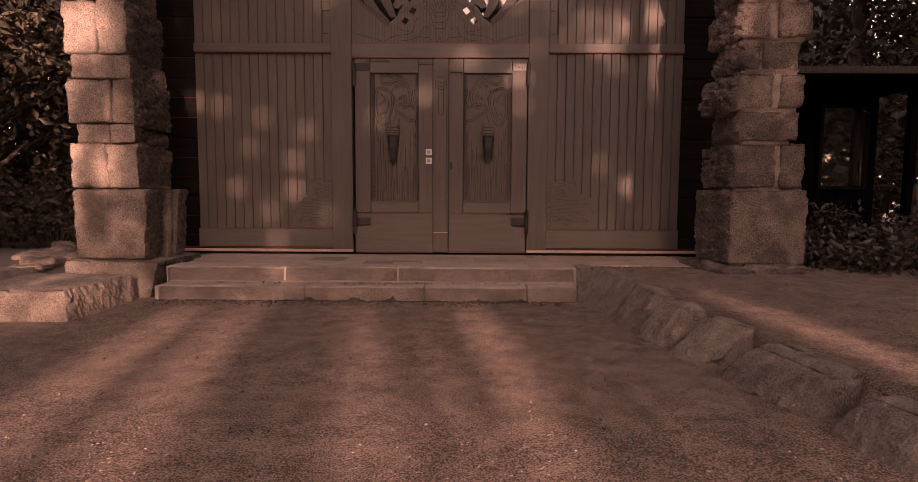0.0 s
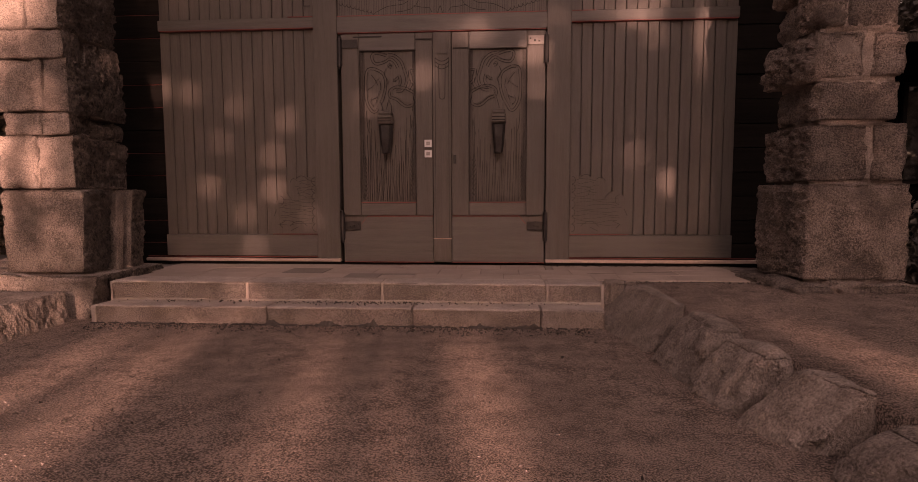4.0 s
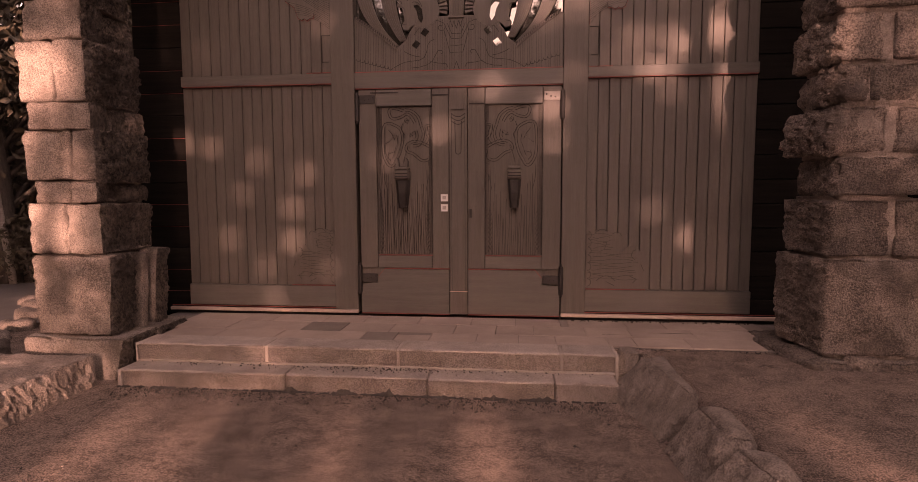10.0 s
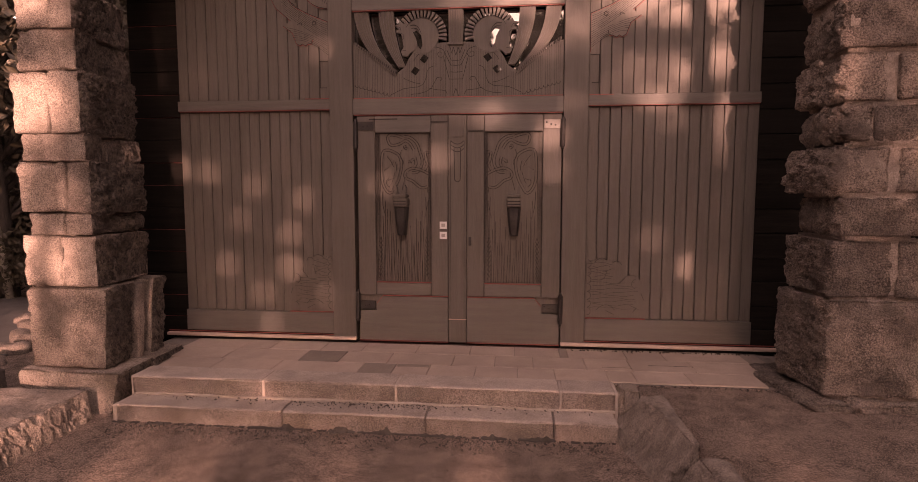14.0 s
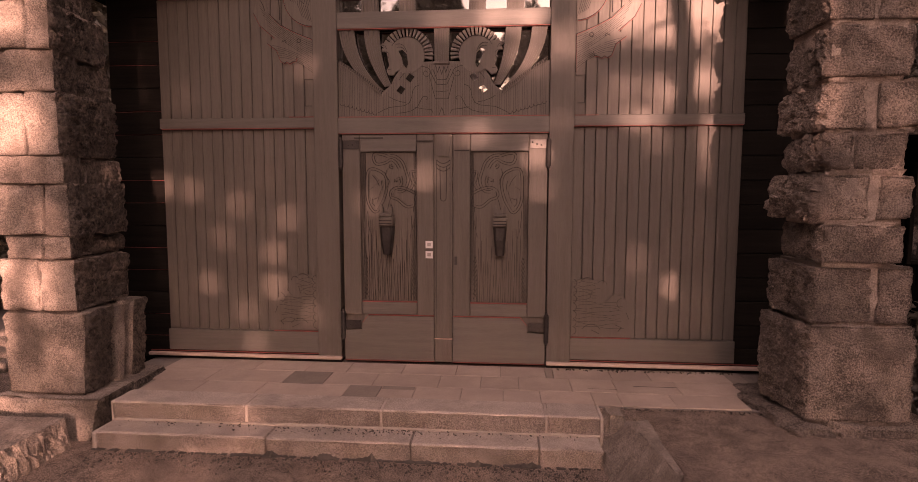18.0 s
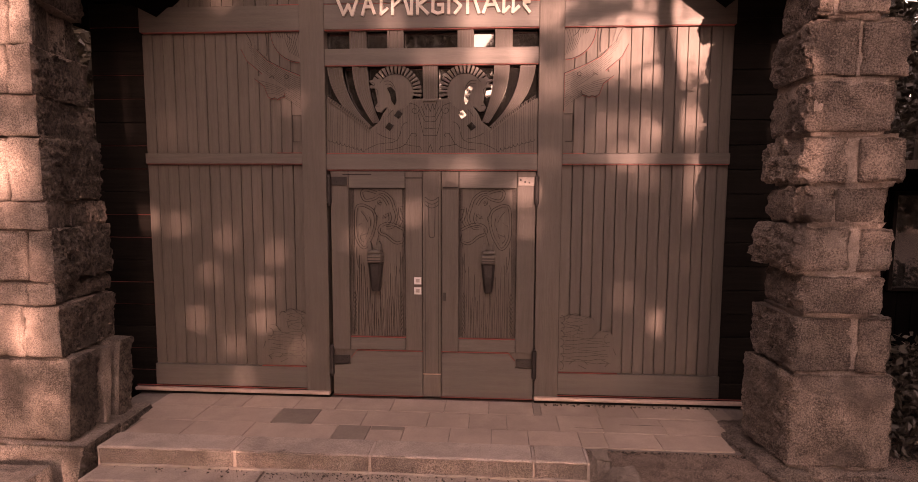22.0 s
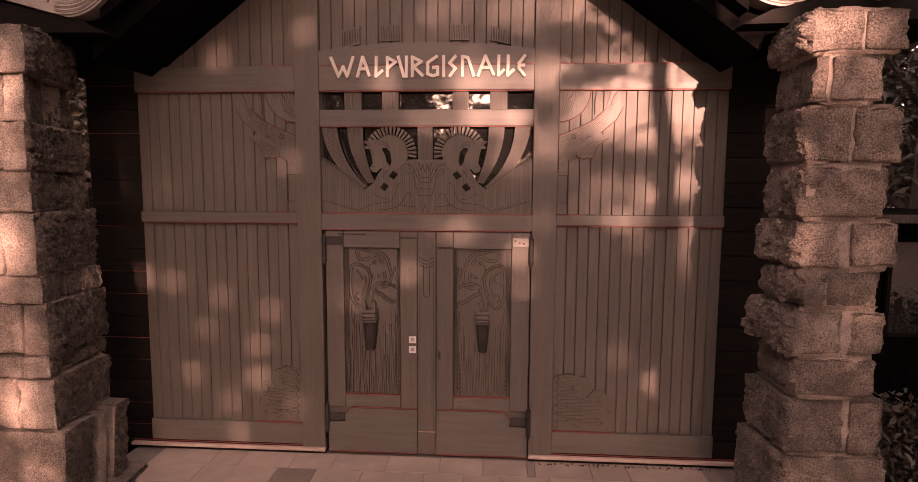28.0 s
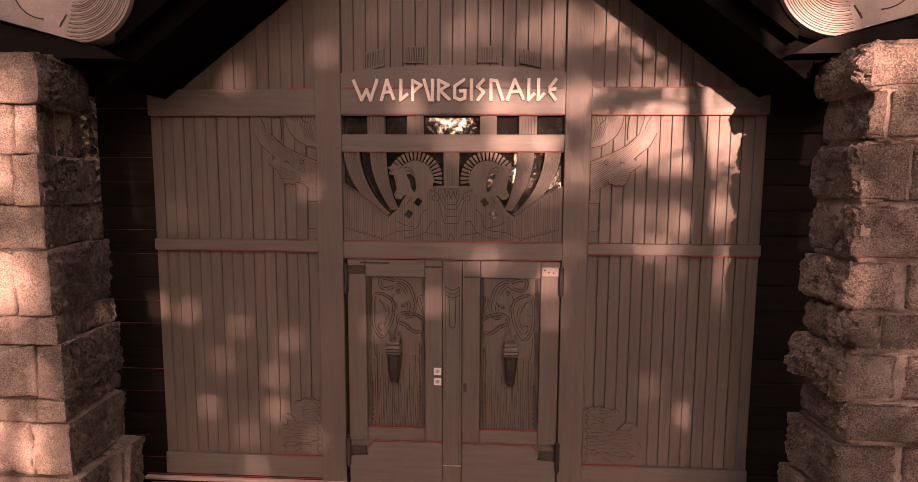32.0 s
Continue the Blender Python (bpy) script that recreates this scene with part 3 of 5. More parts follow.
def pillar(courses, side, label):
    """A pillar of rough granite blocks in uneven courses. side: -1 west of the doors, 1 east."""
    thing = empty("stone_pillar")
    tagged(thing, label, "pillar", "pillars of the porch")
    rng = random.Random(11 + side)
    back_y = -0.60 if side < 0 else -0.76
    for i, (z0, z1, xf, xb, joints, xo, g, split, inner, nose, face) in enumerate(courses):
        z0, z1 = (z0 - 0.006, z1 + 0.007) if side < 0 else (z0 + 0.001, z1 - 0.001)
        g += 0.005 * (side > 0 and g > 0)
        # West inner faces get the granite that carries their shade as colour.
        mats = (GRANITE, GRANITE_SHADED) if side < 0 else (GRANITE_BROWN,)
        seed = 300 + 40 * i + (7 if side > 0 else 0)
        front = -1.385 + rng.uniform(-0.012, 0.012) - (0.015 if nose > 0.03 else 0)
        bed = 0.024 if side > 0 else 0.16
        masonry("mortar_bed", side, max(xf, xb) + (0.026 if side > 0 else 0.13 if i else 0.40), max(xf, xb) + (0.030 if side > 0 else 0.14 if i else 0.41), xo - 0.05, front + bed, back_y - 0.03, z0 - 0.03, z1 + 0.03, seed + 30, thing, 0.1, 0.15, 0.0, 0.006, 0.0, 0.05, (GREY_MORTAR if side > 0 else MORTAR,))
        ends = [xf, *joints, xo]
        for j, (a, b) in enumerate(zip(ends, ends[1:])):
            a += g * (j > 0)
            b -= g * (j < len(ends) - 2)
            lift = rng.uniform(0, 0.006)
            if j == 0:
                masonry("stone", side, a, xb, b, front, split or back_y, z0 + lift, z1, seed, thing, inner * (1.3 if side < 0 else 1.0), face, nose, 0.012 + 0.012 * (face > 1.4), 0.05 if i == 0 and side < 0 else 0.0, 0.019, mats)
            else:
                masonry("stone", side, a, a, b, front + rng.uniform(-0.012, 0.012), -0.75, z0 + lift, z1, seed + j, thing, 0.15, face, 0.0, 0.014, mats=mats)
        if split and not (i == 0 and side < 0):
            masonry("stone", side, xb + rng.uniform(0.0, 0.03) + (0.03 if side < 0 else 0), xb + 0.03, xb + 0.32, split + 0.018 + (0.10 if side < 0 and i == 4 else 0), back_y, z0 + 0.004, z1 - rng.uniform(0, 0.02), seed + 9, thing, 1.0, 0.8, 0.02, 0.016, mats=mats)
    return thing


west = pillar(LEFT, -1, "tapering pillar of rough granite blocks with tight joints")
east = pillar(RIGHT, 1, "tapering pillar of rough granite blocks with pale mortar joints")
for y0, y1, x_in, h, seed in ((-0.955, -0.855, 3.005, 0.79, 232), (-0.785, -0.60, 2.98, 0.81, 233)):
    masonry("upright_stone", -1, x_in, x_in, 3.5, y0, y1, 0.0, h, seed, west, 0.9 if seed != 232 else 0.3, 0.8, 0.0, 0.018, 0.06, 0.016)
masonry("plinth", -1, 2.91, 2.93, 3.82, -1.45, -0.95, -0.45, 0.07, 311, west, 0.8, 1.0, 0.0, 0.03, 0.12)
masonry("plinth", -1, 2.84, 2.88, 3.40, -0.98, -0.42, -0.10, 0.055, 313, west, 0.8, 1.0, 0.0, 0.02)
for k, (a, a_back, b, y0, y1, top) in enumerate(((2.93, 2.86, 3.22, -1.47, -1.02, 0.045), (3.23, 3.23, 3.50, -1.50, -0.9, 0.055), (3.51, 3.51, 3.90, -1.46, -0.9, 0.035), (2.84, 2.80, 3.2, -1.01, -0.66, 0.03), (2.86, 2.9, 3.2, -0.65, -0.30, 0.012))):
    masonry("plinth", 1, a, a_back, b, y0, y1, -0.25, top, 314 + k, east, 0.9, 2.6, 0.0, 0.045, 0.05, 0.02, (GRANITE_BROWN,))

# ---- kerb stones and boulders ----
# near end, far end, path-side face at both ends, far side, top, batter, rounding, roughness
KERB = [(-1.30, -1.05, 1.50, 1.495, 1.66, 0.004, -0.05, 0.015, 0.4), (-2.26, -1.32, 1.67, 1.52, 1.84, 0.010, -0.26, 0.022, 0.5), (-2.86, -2.33, 1.70, 1.66, 1.98, -0.005, -0.22, 0.11, 0.8), (-3.26, -2.84, 1.78, 1.70, 2.04, -0.035, -0.22, 0.11, 0.8),
        (-3.70, -3.33, 1.91, 1.80, 2.12, -0.065, -0.32, 0.035, 0.5), (-4.45, -3.78, 2.00, 1.90, 2.30, -0.105, -0.22, 0.09, 0.6), (-5.15, -4.54, 2.13, 2.03, 2.44, -0.14, -0.22, 0.10, 0.6), (-5.84, -5.25, 2.27, 2.16, 2.56, -0.165, -0.2, 0.08, 0.6), (-6.48, -5.92, 2.38, 2.28, 2.68, -0.185, -0.2, 0.09, 0.7), (-7.1, -6.56, 2.48, 2.40, 2.80, -0.205, -0.2, 0.09, 0.7)]
for i, (y0, y1, x_near, x_far, x_out, top, batter, edge, rough) in enumerate(KERB):
    ob = masonry("kerb_stone", 1, x_near, x_far, x_out, y0 + 0.02, y1 - 0.025, -0.46, top + 0.012, 640 + 3 * i, None, rough, 1.3, 0.03, edge, batter, 0.017, (BOULDER,))
    tagged(ob, "rough brown granite boulder set along the gravel path", "kerb stone", "kerb stones of the path")
ob = masonry("kerb_block", -1, 3.0, 3.03, 4.05, -2.56, -1.56, -0.5, -0.05, 423, None, 0.5, 1.3, 0.0, 0.02, -0.06, 0.024, (GRANITE, GRANITE))
tagged(ob, "large low granite block beside the steps", "kerb stone", "boulders at the pillar")
for i, (x, y, w, d, top) in enumerate(((-5.9, 1.25, 0.9, 0.4, -0.14), (-6.6, 1.7, 0.5, 0.4, -0.17), (-4.25, -1.75, 0.5, 0.6, 0.0), (-4.75, -2.1, 0.6, 0.5, -0.08), (-4.3, -2.75, 0.7, 0.6, -0.12), (-5.0, -2.9, 0.6, 0.7, -0.14), (-4.6, -1.2, 0.4, 0.5, -0.1))):
    ob = part("boulder", stone_bm(-w / 2, w / 2, -d / 2, d / 2, -0.40 - top, 0.0, 430 + i, 0.12, 0.04, (0.3, -0.3, 0.2), 15, freq=3.0, chips=8), GRANITE, None, smooth=True)
    ob.location = (x, y, top)
    tagged(ob, "rounded granite boulder on the forecourt's edge", "boulder", "boulders at the pillar")

# ---- carved double door ----
def strokes(lines, width, y0, y1, bm=None):
    """Flat raised lines along polylines of (x, z); each piece a hair lower than the one before."""
    bm = bm or bmesh.new()
    k = 0
    for line in lines:
        for (xa, za), (xb, zb) in zip(line, line[1:]):
            d = Vector((xb - xa, zb - za))
            if d.length < 1e-5:
                continue
            d.normalize()
            n = Vector((-d.y, d.x)) * width / 2
            e = d * width * 0.35
            prism([(xa - e.x + n.x, za - e.y + n.y), (xb + e.x + n.x, zb + e.y + n.y), (xb + e.x - n.x, zb + e.y - n.y), (xa - e.x - n.x, za - e.y - n.y)], y0 + 0.0003 * (k % 5), y1, bm)
            k += 1
    return bm


def ribbon(points, width, y0, y1):
    """One unbroken raised band along a curve of (x, z)."""
    bm = bmesh.new()
    rows = []
    for i, (x, z) in enumerate(points):
        xa, za = points[max(0, i - 1)]
        xb, zb = points[min(len(points) - 1, i + 1)]
        d = Vector((xb - xa, zb - za)).normalized()
        n = Vector((-d.y, d.x)) * width / 2
        rows.append([bm.verts.new((x + n.x, y1, z + n.y)), bm.verts.new((x + n.x * 0.6, y0, z + n.y * 0.6)), bm.verts.new((x - n.x * 0.6, y0, z - n.y * 0.6)), bm.verts.new((x - n.x, y1, z - n.y))])
    for r0, r1 in zip(rows, rows[1:]):
        for k in range(4):
            bm.faces.new((r0[k], r0[(k + 1) % 4], r1[(k + 1) % 4], r1[k]))
    bm.faces.new(rows[0])
    bm.faces.new(rows[-1][::-1])
    bmesh.ops.recalc_face_normals(bm, faces=bm.faces)
    return bm


def arc(cx, cz, r, a0, a1, n=10, rz=None):
    return [(cx + r * math.cos(radians(a0 + (a1 - a0) * i / n)), cz + (rz or r) * math.sin(radians(a0 + (a1 - a0) * i / n))) for i in range(n + 1)]


def spiral(cx, cz, r0, r1, a0, a1, n=16):
    return [(cx + (r0 + (r1 - r0) * i / n) * math.cos(radians(a0 + (a1 - a0) * i / n)), cz + (r0 + (r1 - r0) * i / n) * math.sin(radians(a0 + (a1 - a0) * i / n))) for i in range(n + 1)]


def bend(a, b, c, n=10):
    """A curve from a to c drawn towards b."""
    return [((1 - t) ** 2 * a[0] + 2 * t * (1 - t) * b[0] + t * t * c[0], (1 - t) ** 2 * a[1] + 2 * t * (1 - t) * b[1] + t * t * c[1]) for t in [i / n for i in range(n + 1)]]


door = empty("door_1")
tagged(door, "closed dark carved double door with iron hinges", "door", "", "structure")
for side in (-1, 1):
    leaf = part("leaf", box(min(side * 1.088, side * 0.102), max(side * 1.088, side * 0.102), 0.045, 0.10, 0.03, 2.468), WOOD_CARVED, door)

    def on_leaf(name, x0, x1, y0, z0, z1, mat=WOOD, bevel=0.005):
        return part(name, box(min(side * x0, side * x1), max(side * x0, side * x1), y0, 0.044, z0, z1, bevel), mat, leaf)

    on_leaf("outer_stile", 0.895, 1.088, 0.012, 0.535, 2.468)
    on_leaf("inner_stile", 0.102, 0.284, 0.014, 0.535, 2.468)
    on_leaf("top_rail", 0.287, 0.892, 0.013, 2.292, 2.468, WOOD_LEVEL)
    on_leaf("lock_rail", 0.287, 0.892, 0.013, 0.538, 0.672, WOOD_LEVEL)
    part("kick_board", prism([(side * x, z) for x, z in ((0.104, 0.034), (1.086, 0.034), (1.086, 0.36), (0.895, 0.37), (0.89, 0.44), (0.825, 0.522), (0.104, 0.522))], 0.006, 0.044), WOOD_LEVEL, leaf)
    part("red_line", strokes([[(side * 0.104, 0.529), (side * 0.82, 0.529), (side * 0.888, 0.445)]], 0.009, 0.016, 0.044), RED, leaf)
    part("red_line", strokes([[(side * 0.29, 0.678), (side * 0.89, 0.678)]], 0.008, 0.016, 0.044), RED, leaf)
    part("red_line", strokes([[(side * 0.104, 0.0265), (side * 1.086, 0.0265)]], 0.008, 0.004, 0.044), RED, leaf)
    # the panel's grain: fine upright flutes below, curls and leaves above
    grain = []
    for k in range(26):
        x = 0.30 + k * 0.0228
        top = 1.28 + 0.10 * math.sin(k * 1.9) + 0.30 * abs(k - 12.5) / 12.5
        wob = 0.006 * math.sin(k * 2.7)
        grain.append([(side * (x + wob * math.sin(j * 1.3 + k)), 0.70 + (top - 0.70) * j / 6) for j in range(7)])
    part("flutes", strokes(grain, 0.011, 0.036, 0.046), WOOD_CARVED, leaf)
    def sweep(*pts):
        """A smooth line through points given in hundredths of a metre from the panel's upper corner."""
        p = [(0.300 + u * 0.01, 2.288 - v * 0.01) for u, v in pts]
        out = []
        for i in range(len(p) - 1):
            q0, q1, q2, q3 = p[max(0, i - 1)], p[i], p[i + 1], p[min(len(p) - 1, i + 2)]
            for j in range(4):
                t = j / 4
                out.append(tuple(0.5 * (2 * q1[c] + (q2[c] - q0[c]) * t + (2 * q0[c] - 5 * q1[c] + 4 * q2[c] - q3[c]) * t * t + (3 * q1[c] - q0[c] - 3 * q2[c] + q3[c]) * t ** 3) for c in (0, 1)))
        return out + [p[-1]]

    curls = [sweep((0, 46), (2, 54), (9, 56), (18, 49), (25, 46), (24.5, 41), (18, 38), (9, 40), (1, 44)), sweep((11, 21), (9, 30), (13, 39), (19, 40)), sweep((6, 21), (3.5, 32), (8, 40)),
             sweep((17, 25.5), (16, 32), (20, 38)), sweep((17, 25.5), (21, 28), (22.5, 31), (19, 30)), sweep((9, 19), (12.5, 9.5), (20, 3), (27, 1.6)), sweep((16, 16), (20, 9.5), (26, 6), (33, 9.5), (41, 10.7), (44, 5), (42, 2.3), (36, 3), (30, 5)),
             sweep((0, 18.5), (5.7, 20), (4.5, 30), (0, 35)), sweep((24.5, 13), (27, 12), (28, 15), (25, 17), (24, 14)), sweep((43.5, 18.5), (34, 24), (32, 35), (35, 48), (39, 56), (43.5, 62), (49, 55), (51, 44), (50, 21), (43.5, 18.5)),
             sweep((39, 28), (44, 35), (50, 39)), sweep((39, 35), (42, 29), (46, 24)), sweep((37.5, 41), (41, 52), (44, 56)), sweep((37, 30), (36, 38), (40, 47), (47, 50)), sweep((46, 48), (47, 53), (44, 57)), sweep((30, 17), (32, 24), (28, 30), (30, 36)),
             sweep((24, 42), (28, 52), (30, 60)), sweep((2, 58), (2.5, 75), (6, 92)), sweep((52, 62), (51, 78), (47, 93))]
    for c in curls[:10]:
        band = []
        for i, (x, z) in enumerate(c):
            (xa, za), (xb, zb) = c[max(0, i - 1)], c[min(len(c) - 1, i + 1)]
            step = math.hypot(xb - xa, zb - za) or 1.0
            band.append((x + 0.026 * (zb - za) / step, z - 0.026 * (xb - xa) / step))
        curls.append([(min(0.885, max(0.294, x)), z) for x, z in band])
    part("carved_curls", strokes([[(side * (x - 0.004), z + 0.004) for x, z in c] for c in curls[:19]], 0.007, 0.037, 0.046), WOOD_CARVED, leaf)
    # Near-black copy of the curls, offset outward and down: painted shade beside the ridges.
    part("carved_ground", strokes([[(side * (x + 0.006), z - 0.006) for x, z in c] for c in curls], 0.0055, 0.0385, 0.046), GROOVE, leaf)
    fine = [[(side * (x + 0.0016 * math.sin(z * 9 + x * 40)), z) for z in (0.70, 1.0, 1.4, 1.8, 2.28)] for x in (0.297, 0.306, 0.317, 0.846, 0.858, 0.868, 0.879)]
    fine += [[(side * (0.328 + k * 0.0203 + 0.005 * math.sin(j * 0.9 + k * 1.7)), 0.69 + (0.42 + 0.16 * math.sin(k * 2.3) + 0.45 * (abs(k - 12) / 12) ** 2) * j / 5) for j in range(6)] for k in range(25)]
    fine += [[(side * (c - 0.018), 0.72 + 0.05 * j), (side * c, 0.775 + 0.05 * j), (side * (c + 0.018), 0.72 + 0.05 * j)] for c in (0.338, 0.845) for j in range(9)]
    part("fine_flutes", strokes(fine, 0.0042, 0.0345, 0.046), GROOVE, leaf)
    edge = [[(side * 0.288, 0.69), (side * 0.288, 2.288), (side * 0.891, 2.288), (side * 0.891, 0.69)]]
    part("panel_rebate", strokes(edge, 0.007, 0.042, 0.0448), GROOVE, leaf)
    # iron hinges
    for z0, z1, zs in ((0.24, 0.60, 0.425), (2.10, 2.44, 2.365)):
        part("hinge", tube(bmesh.new(), [Vector((side * 1.096, -0.016, z)) for z in (z0, z0 + 0.03, z0 + 0.031, z1 - 0.031, z1 - 0.03, z1)], [0.009, 0.016, 0.025, 0.025, 0.016, 0.009], 10), IRON, leaf)
        # The upper right strap is pale: sunlight on it is put into its colour.
        part("hinge_strap", box(min(side * 0.905, side * 1.085), max(side * 0.905, side * 1.085), 0.0, 0.011, zs - 0.045, zs + 0.045, 0.003), IRON if (z0 < 1 or side < 0) else WOOD_GREY, leaf)
        for dx in (0.93, 0.975, 1.02):
            part("bolt", box(side * dx - 0.008, side * dx + 0.008, -0.006, -0.0005, zs + 0.018 * math.sin(dx * 90) - 0.008, zs + 0.018 * math.sin(dx * 90) + 0.008, 0.003), IRON, leaf)
    # beast-head pull: plain block, snout and two points
    pull = tagged(empty("door_pull"), "dark wooden door pull with tapering snout and two points", "door pull", "door pulls")
    x = side * 0.6
    bm = bmesh.new()
    prof = [(1.20, 0.042, -0.06), (1.36, 0.060, -0.085), (1.50, 0.072, -0.085)]
    rings = []
    for z, w, y in prof:
        rings.append([bm.verts.new((x - w, 0.045, z)), bm.verts.new((x - w, y + 0.02, z)), bm.verts.new((x - w * 0.6, y, z)), bm.verts.new((x + w * 0.6, y, z)), bm.verts.new((x + w, y + 0.02, z)), bm.verts.new((x + w, 0.045, z))])
    for r0, r1 in zip(rings, rings[1:]):
        for k in range(6):
            bm.faces.new((r0[k], r0[(k + 1) % 6], r1[(k + 1) % 6], r1[k]))
    bm.faces.new(rings[0][::-1])
    bm.faces.new(rings[-1])
    part("snout", bm, IRON, pull)
    head = part("head", box(x - 0.078, x + 0.078, -0.118, 0.04, 1.505, 1.60, 0.014), WOOD_CARVED, pull)
    part("brow", box(x - 0.070, x + 0.070, -0.105, 0.04, 1.603, 1.64, 0.010), WOOD_CARVED, pull)
    for s in (-1, 1):
        part("point", prism([(x + s * 0.030, 1.64), (x + s * 0.062, 1.64), (x + s * 0.066, 1.70), (x + s * 0.048, 1.735), (x + s * 0.036, 1.70)], -0.08, -0.02), WOOD, pull)
    for z in (1.535, 1.565):
        part("tooth_line", box(x - 0.066, x + 0.066, -0.122, -0.117, z - 0.005, z + 0.005), GROOVE, head)
astragal = part("astragal", box(-0.098, 0.098, 0.0, 0.10, 0.03, 2.468, 0.006), WOOD, door)
part("carved_tongue", strokes([[(-0.035, 2.12), (-0.03, 1.80)], [(0.035, 2.12), (0.03, 1.80)], arc(0, 1.80, 0.03, 180, 360, 6), bend((-0.07, 2.20), (0, 2.13), (0.07, 2.20), 6), bend((-0.07, 2.16), (0, 2.09), (0.07, 2.16), 6), bend((-0.07, 2.12), (0, 2.05), (0.07, 2.12), 6)], 0.007, -0.003, 0.001), GROOVE, astragal)
part("head_block", prism([(-0.085, 2.462), (0.085, 2.462), (0.06, 2.24), (-0.06, 2.24)], -0.016, -0.0005), WOOD, astragal)
part("edge_line", strokes([[(-0.072, 0.30), (-0.072, 2.2)], [(0.072, 0.30), (0.072, 2.2)]], 0.005, -0.0015, 0.001), GROOVE, astragal)
part("foot_line", strokes([[(-0.095, 0.285), (0.095, 0.285)]], 0.010, -0.004, 0.001), BRASS, astragal)
part("keyhole_plate", box(0.118, 0.148, 0.006, 0.013, 1.09, 1.18, 0.003), IRON, astragal)
for x0, x1, z in ((-0.28, -0.11, 2.40), (-0.95, -0.65, 2.435), (0.12, 0.27, 2.30)):
    part("small_inlay", strokes([[(x0, z), (x1, z)]], 0.012, 0.006, 0.0125), GROOVE, door)
for z in (1.307, 1.198):
    plate = part("notice_plate", box(-0.191, -0.113, -0.004, -0.0006, z - 0.039, z + 0.039, 0.001), PLASTIC)
    tagged(plate, "small square white plastic plate on the door", "plate", "plates on the door")
    part("print", box(-0.172, -0.132, -0.0052, -0.0042, z - 0.018, z + 0.018), GREY_PRINT, plate)

# ---- sills and red lines of the wall ----
for a, b in ((-3.34, -1.12), (1.10, 3.30)):
    part("sill_board", box(a, b, -0.012, 0.15, 0.0, 0.030, 0.003), WOOD_BLACK, wall)
    part("sill_strip", box(a, b, -0.040, 0.012, 0.032, 0.066, 0.006), SILL, wall)
    part("red_line", box(a, b, 0.004, 0.012, 0.076, 0.084), RED, wall)
for x0, x1, z in ((-1.66, -1.39, 2.662), (1.356, 1.60, 2.654), (-3.10, -1.39, 2.544), (1.356, 3.03, 2.544), (-1.70, -1.39, 4.184), (1.356, 2.7, 4.184), (-3.10, -1.39, 3.921), (1.356, 3.03, 3.921), (-1.12, 1.095, 2.656), (-1.12, 1.095, 2.4815), (-1.12, 1.095, 3.561), (-1.12, 1.095, 3.922)):
    part("red_line", box(x0, x1, 0.008, 0.05, z - 0.0035, z + 0.0035), RED, wall)

# ---- window band, transom and sign over the door ----
transom = tagged(empty("window_1"), "carved fretwork transom with glass behind, over the door", "window", "", "structure")
part("pane", box(-1.124, 1.098, 0.120, 0.128, 2.66, 3.92), GLASS, transom, "dark glass mirroring trees and sky")
part("transom_rail", box(-1.123, 1.098, 0.004, 0.10, 3.565, 3.732, 0.005), WOOD_LEVEL, transom)


def fluted(name, left, right, flutes, y0, y1, mat, parent):
    """A band between two edge curves, cut into upright flutes."""
    bm = bmesh.new()
    n = len(left)
    for f in range(flutes):
        t0, t1 = (f + 0.17) / flutes, (f + 0.83) / flutes
        for i in range(n - 1):
            quad = []
            for t, p, q in ((t0, left[i], right[i]), (t1, left[i], right[i]), (t1, left[i + 1], right[i + 1]), (t0, left[i + 1], right[i + 1])):
                quad.append((p[0] + (q[0] - p[0]) * t, p[1] + (q[1] - p[1]) * t))
            prism(quad, y0, y1, bm)
    for i in range(n - 1):
        prism([left[i], right[i], right[i + 1], left[i + 1]], y0 + 0.018, y1 + 0.018, bm)
    return part(name, bm, mat, parent)


for a, b in ((-0.87, -0.69), (-0.47, -0.30), (0.262, 0.43), (0.65, 0.83)):
    fluted("fluted_slat", [(a, 3.918), (a, 3.734)], [(b, 3.918), (b, 3.734)], 6, 0.035, 0.075, WOOD_CARVED, transom)
M = -0.02
fluted("fluted_slat", [(M - 0.080, 3.558), (M - 0.075, 3.22)], [(M + 0.080, 3.558), (M + 0.075, 3.22)], 6, 0.022, 0.06, WOOD_CARVED, transom)
part("slat_foot", box(M - 0.084, M + 0.084, 0.018, 0.045, 3.196, 3.222, 0.003), WOOD_CARVED, transom)
half = [(-1.098, 3.235), (-0.95, 3.13), (-0.80, 3.01), (-0.658, 2.912), (-0.56, 2.985), (-0.52, 3.07), (-0.46, 3.15), (-0.42, 3.215), (-0.10, 3.225)]
outline = [(-1.122, 2.662), (-1.122, 3.235)] + half[1:] + [(2 * M - x, z) for x, z in half[:0:-1]] + [(1.096, 3.225), (1.096, 2.662)]
part("carved_panel", prism(outline, 0.040, 0.09), WOOD_CARVED, transom)


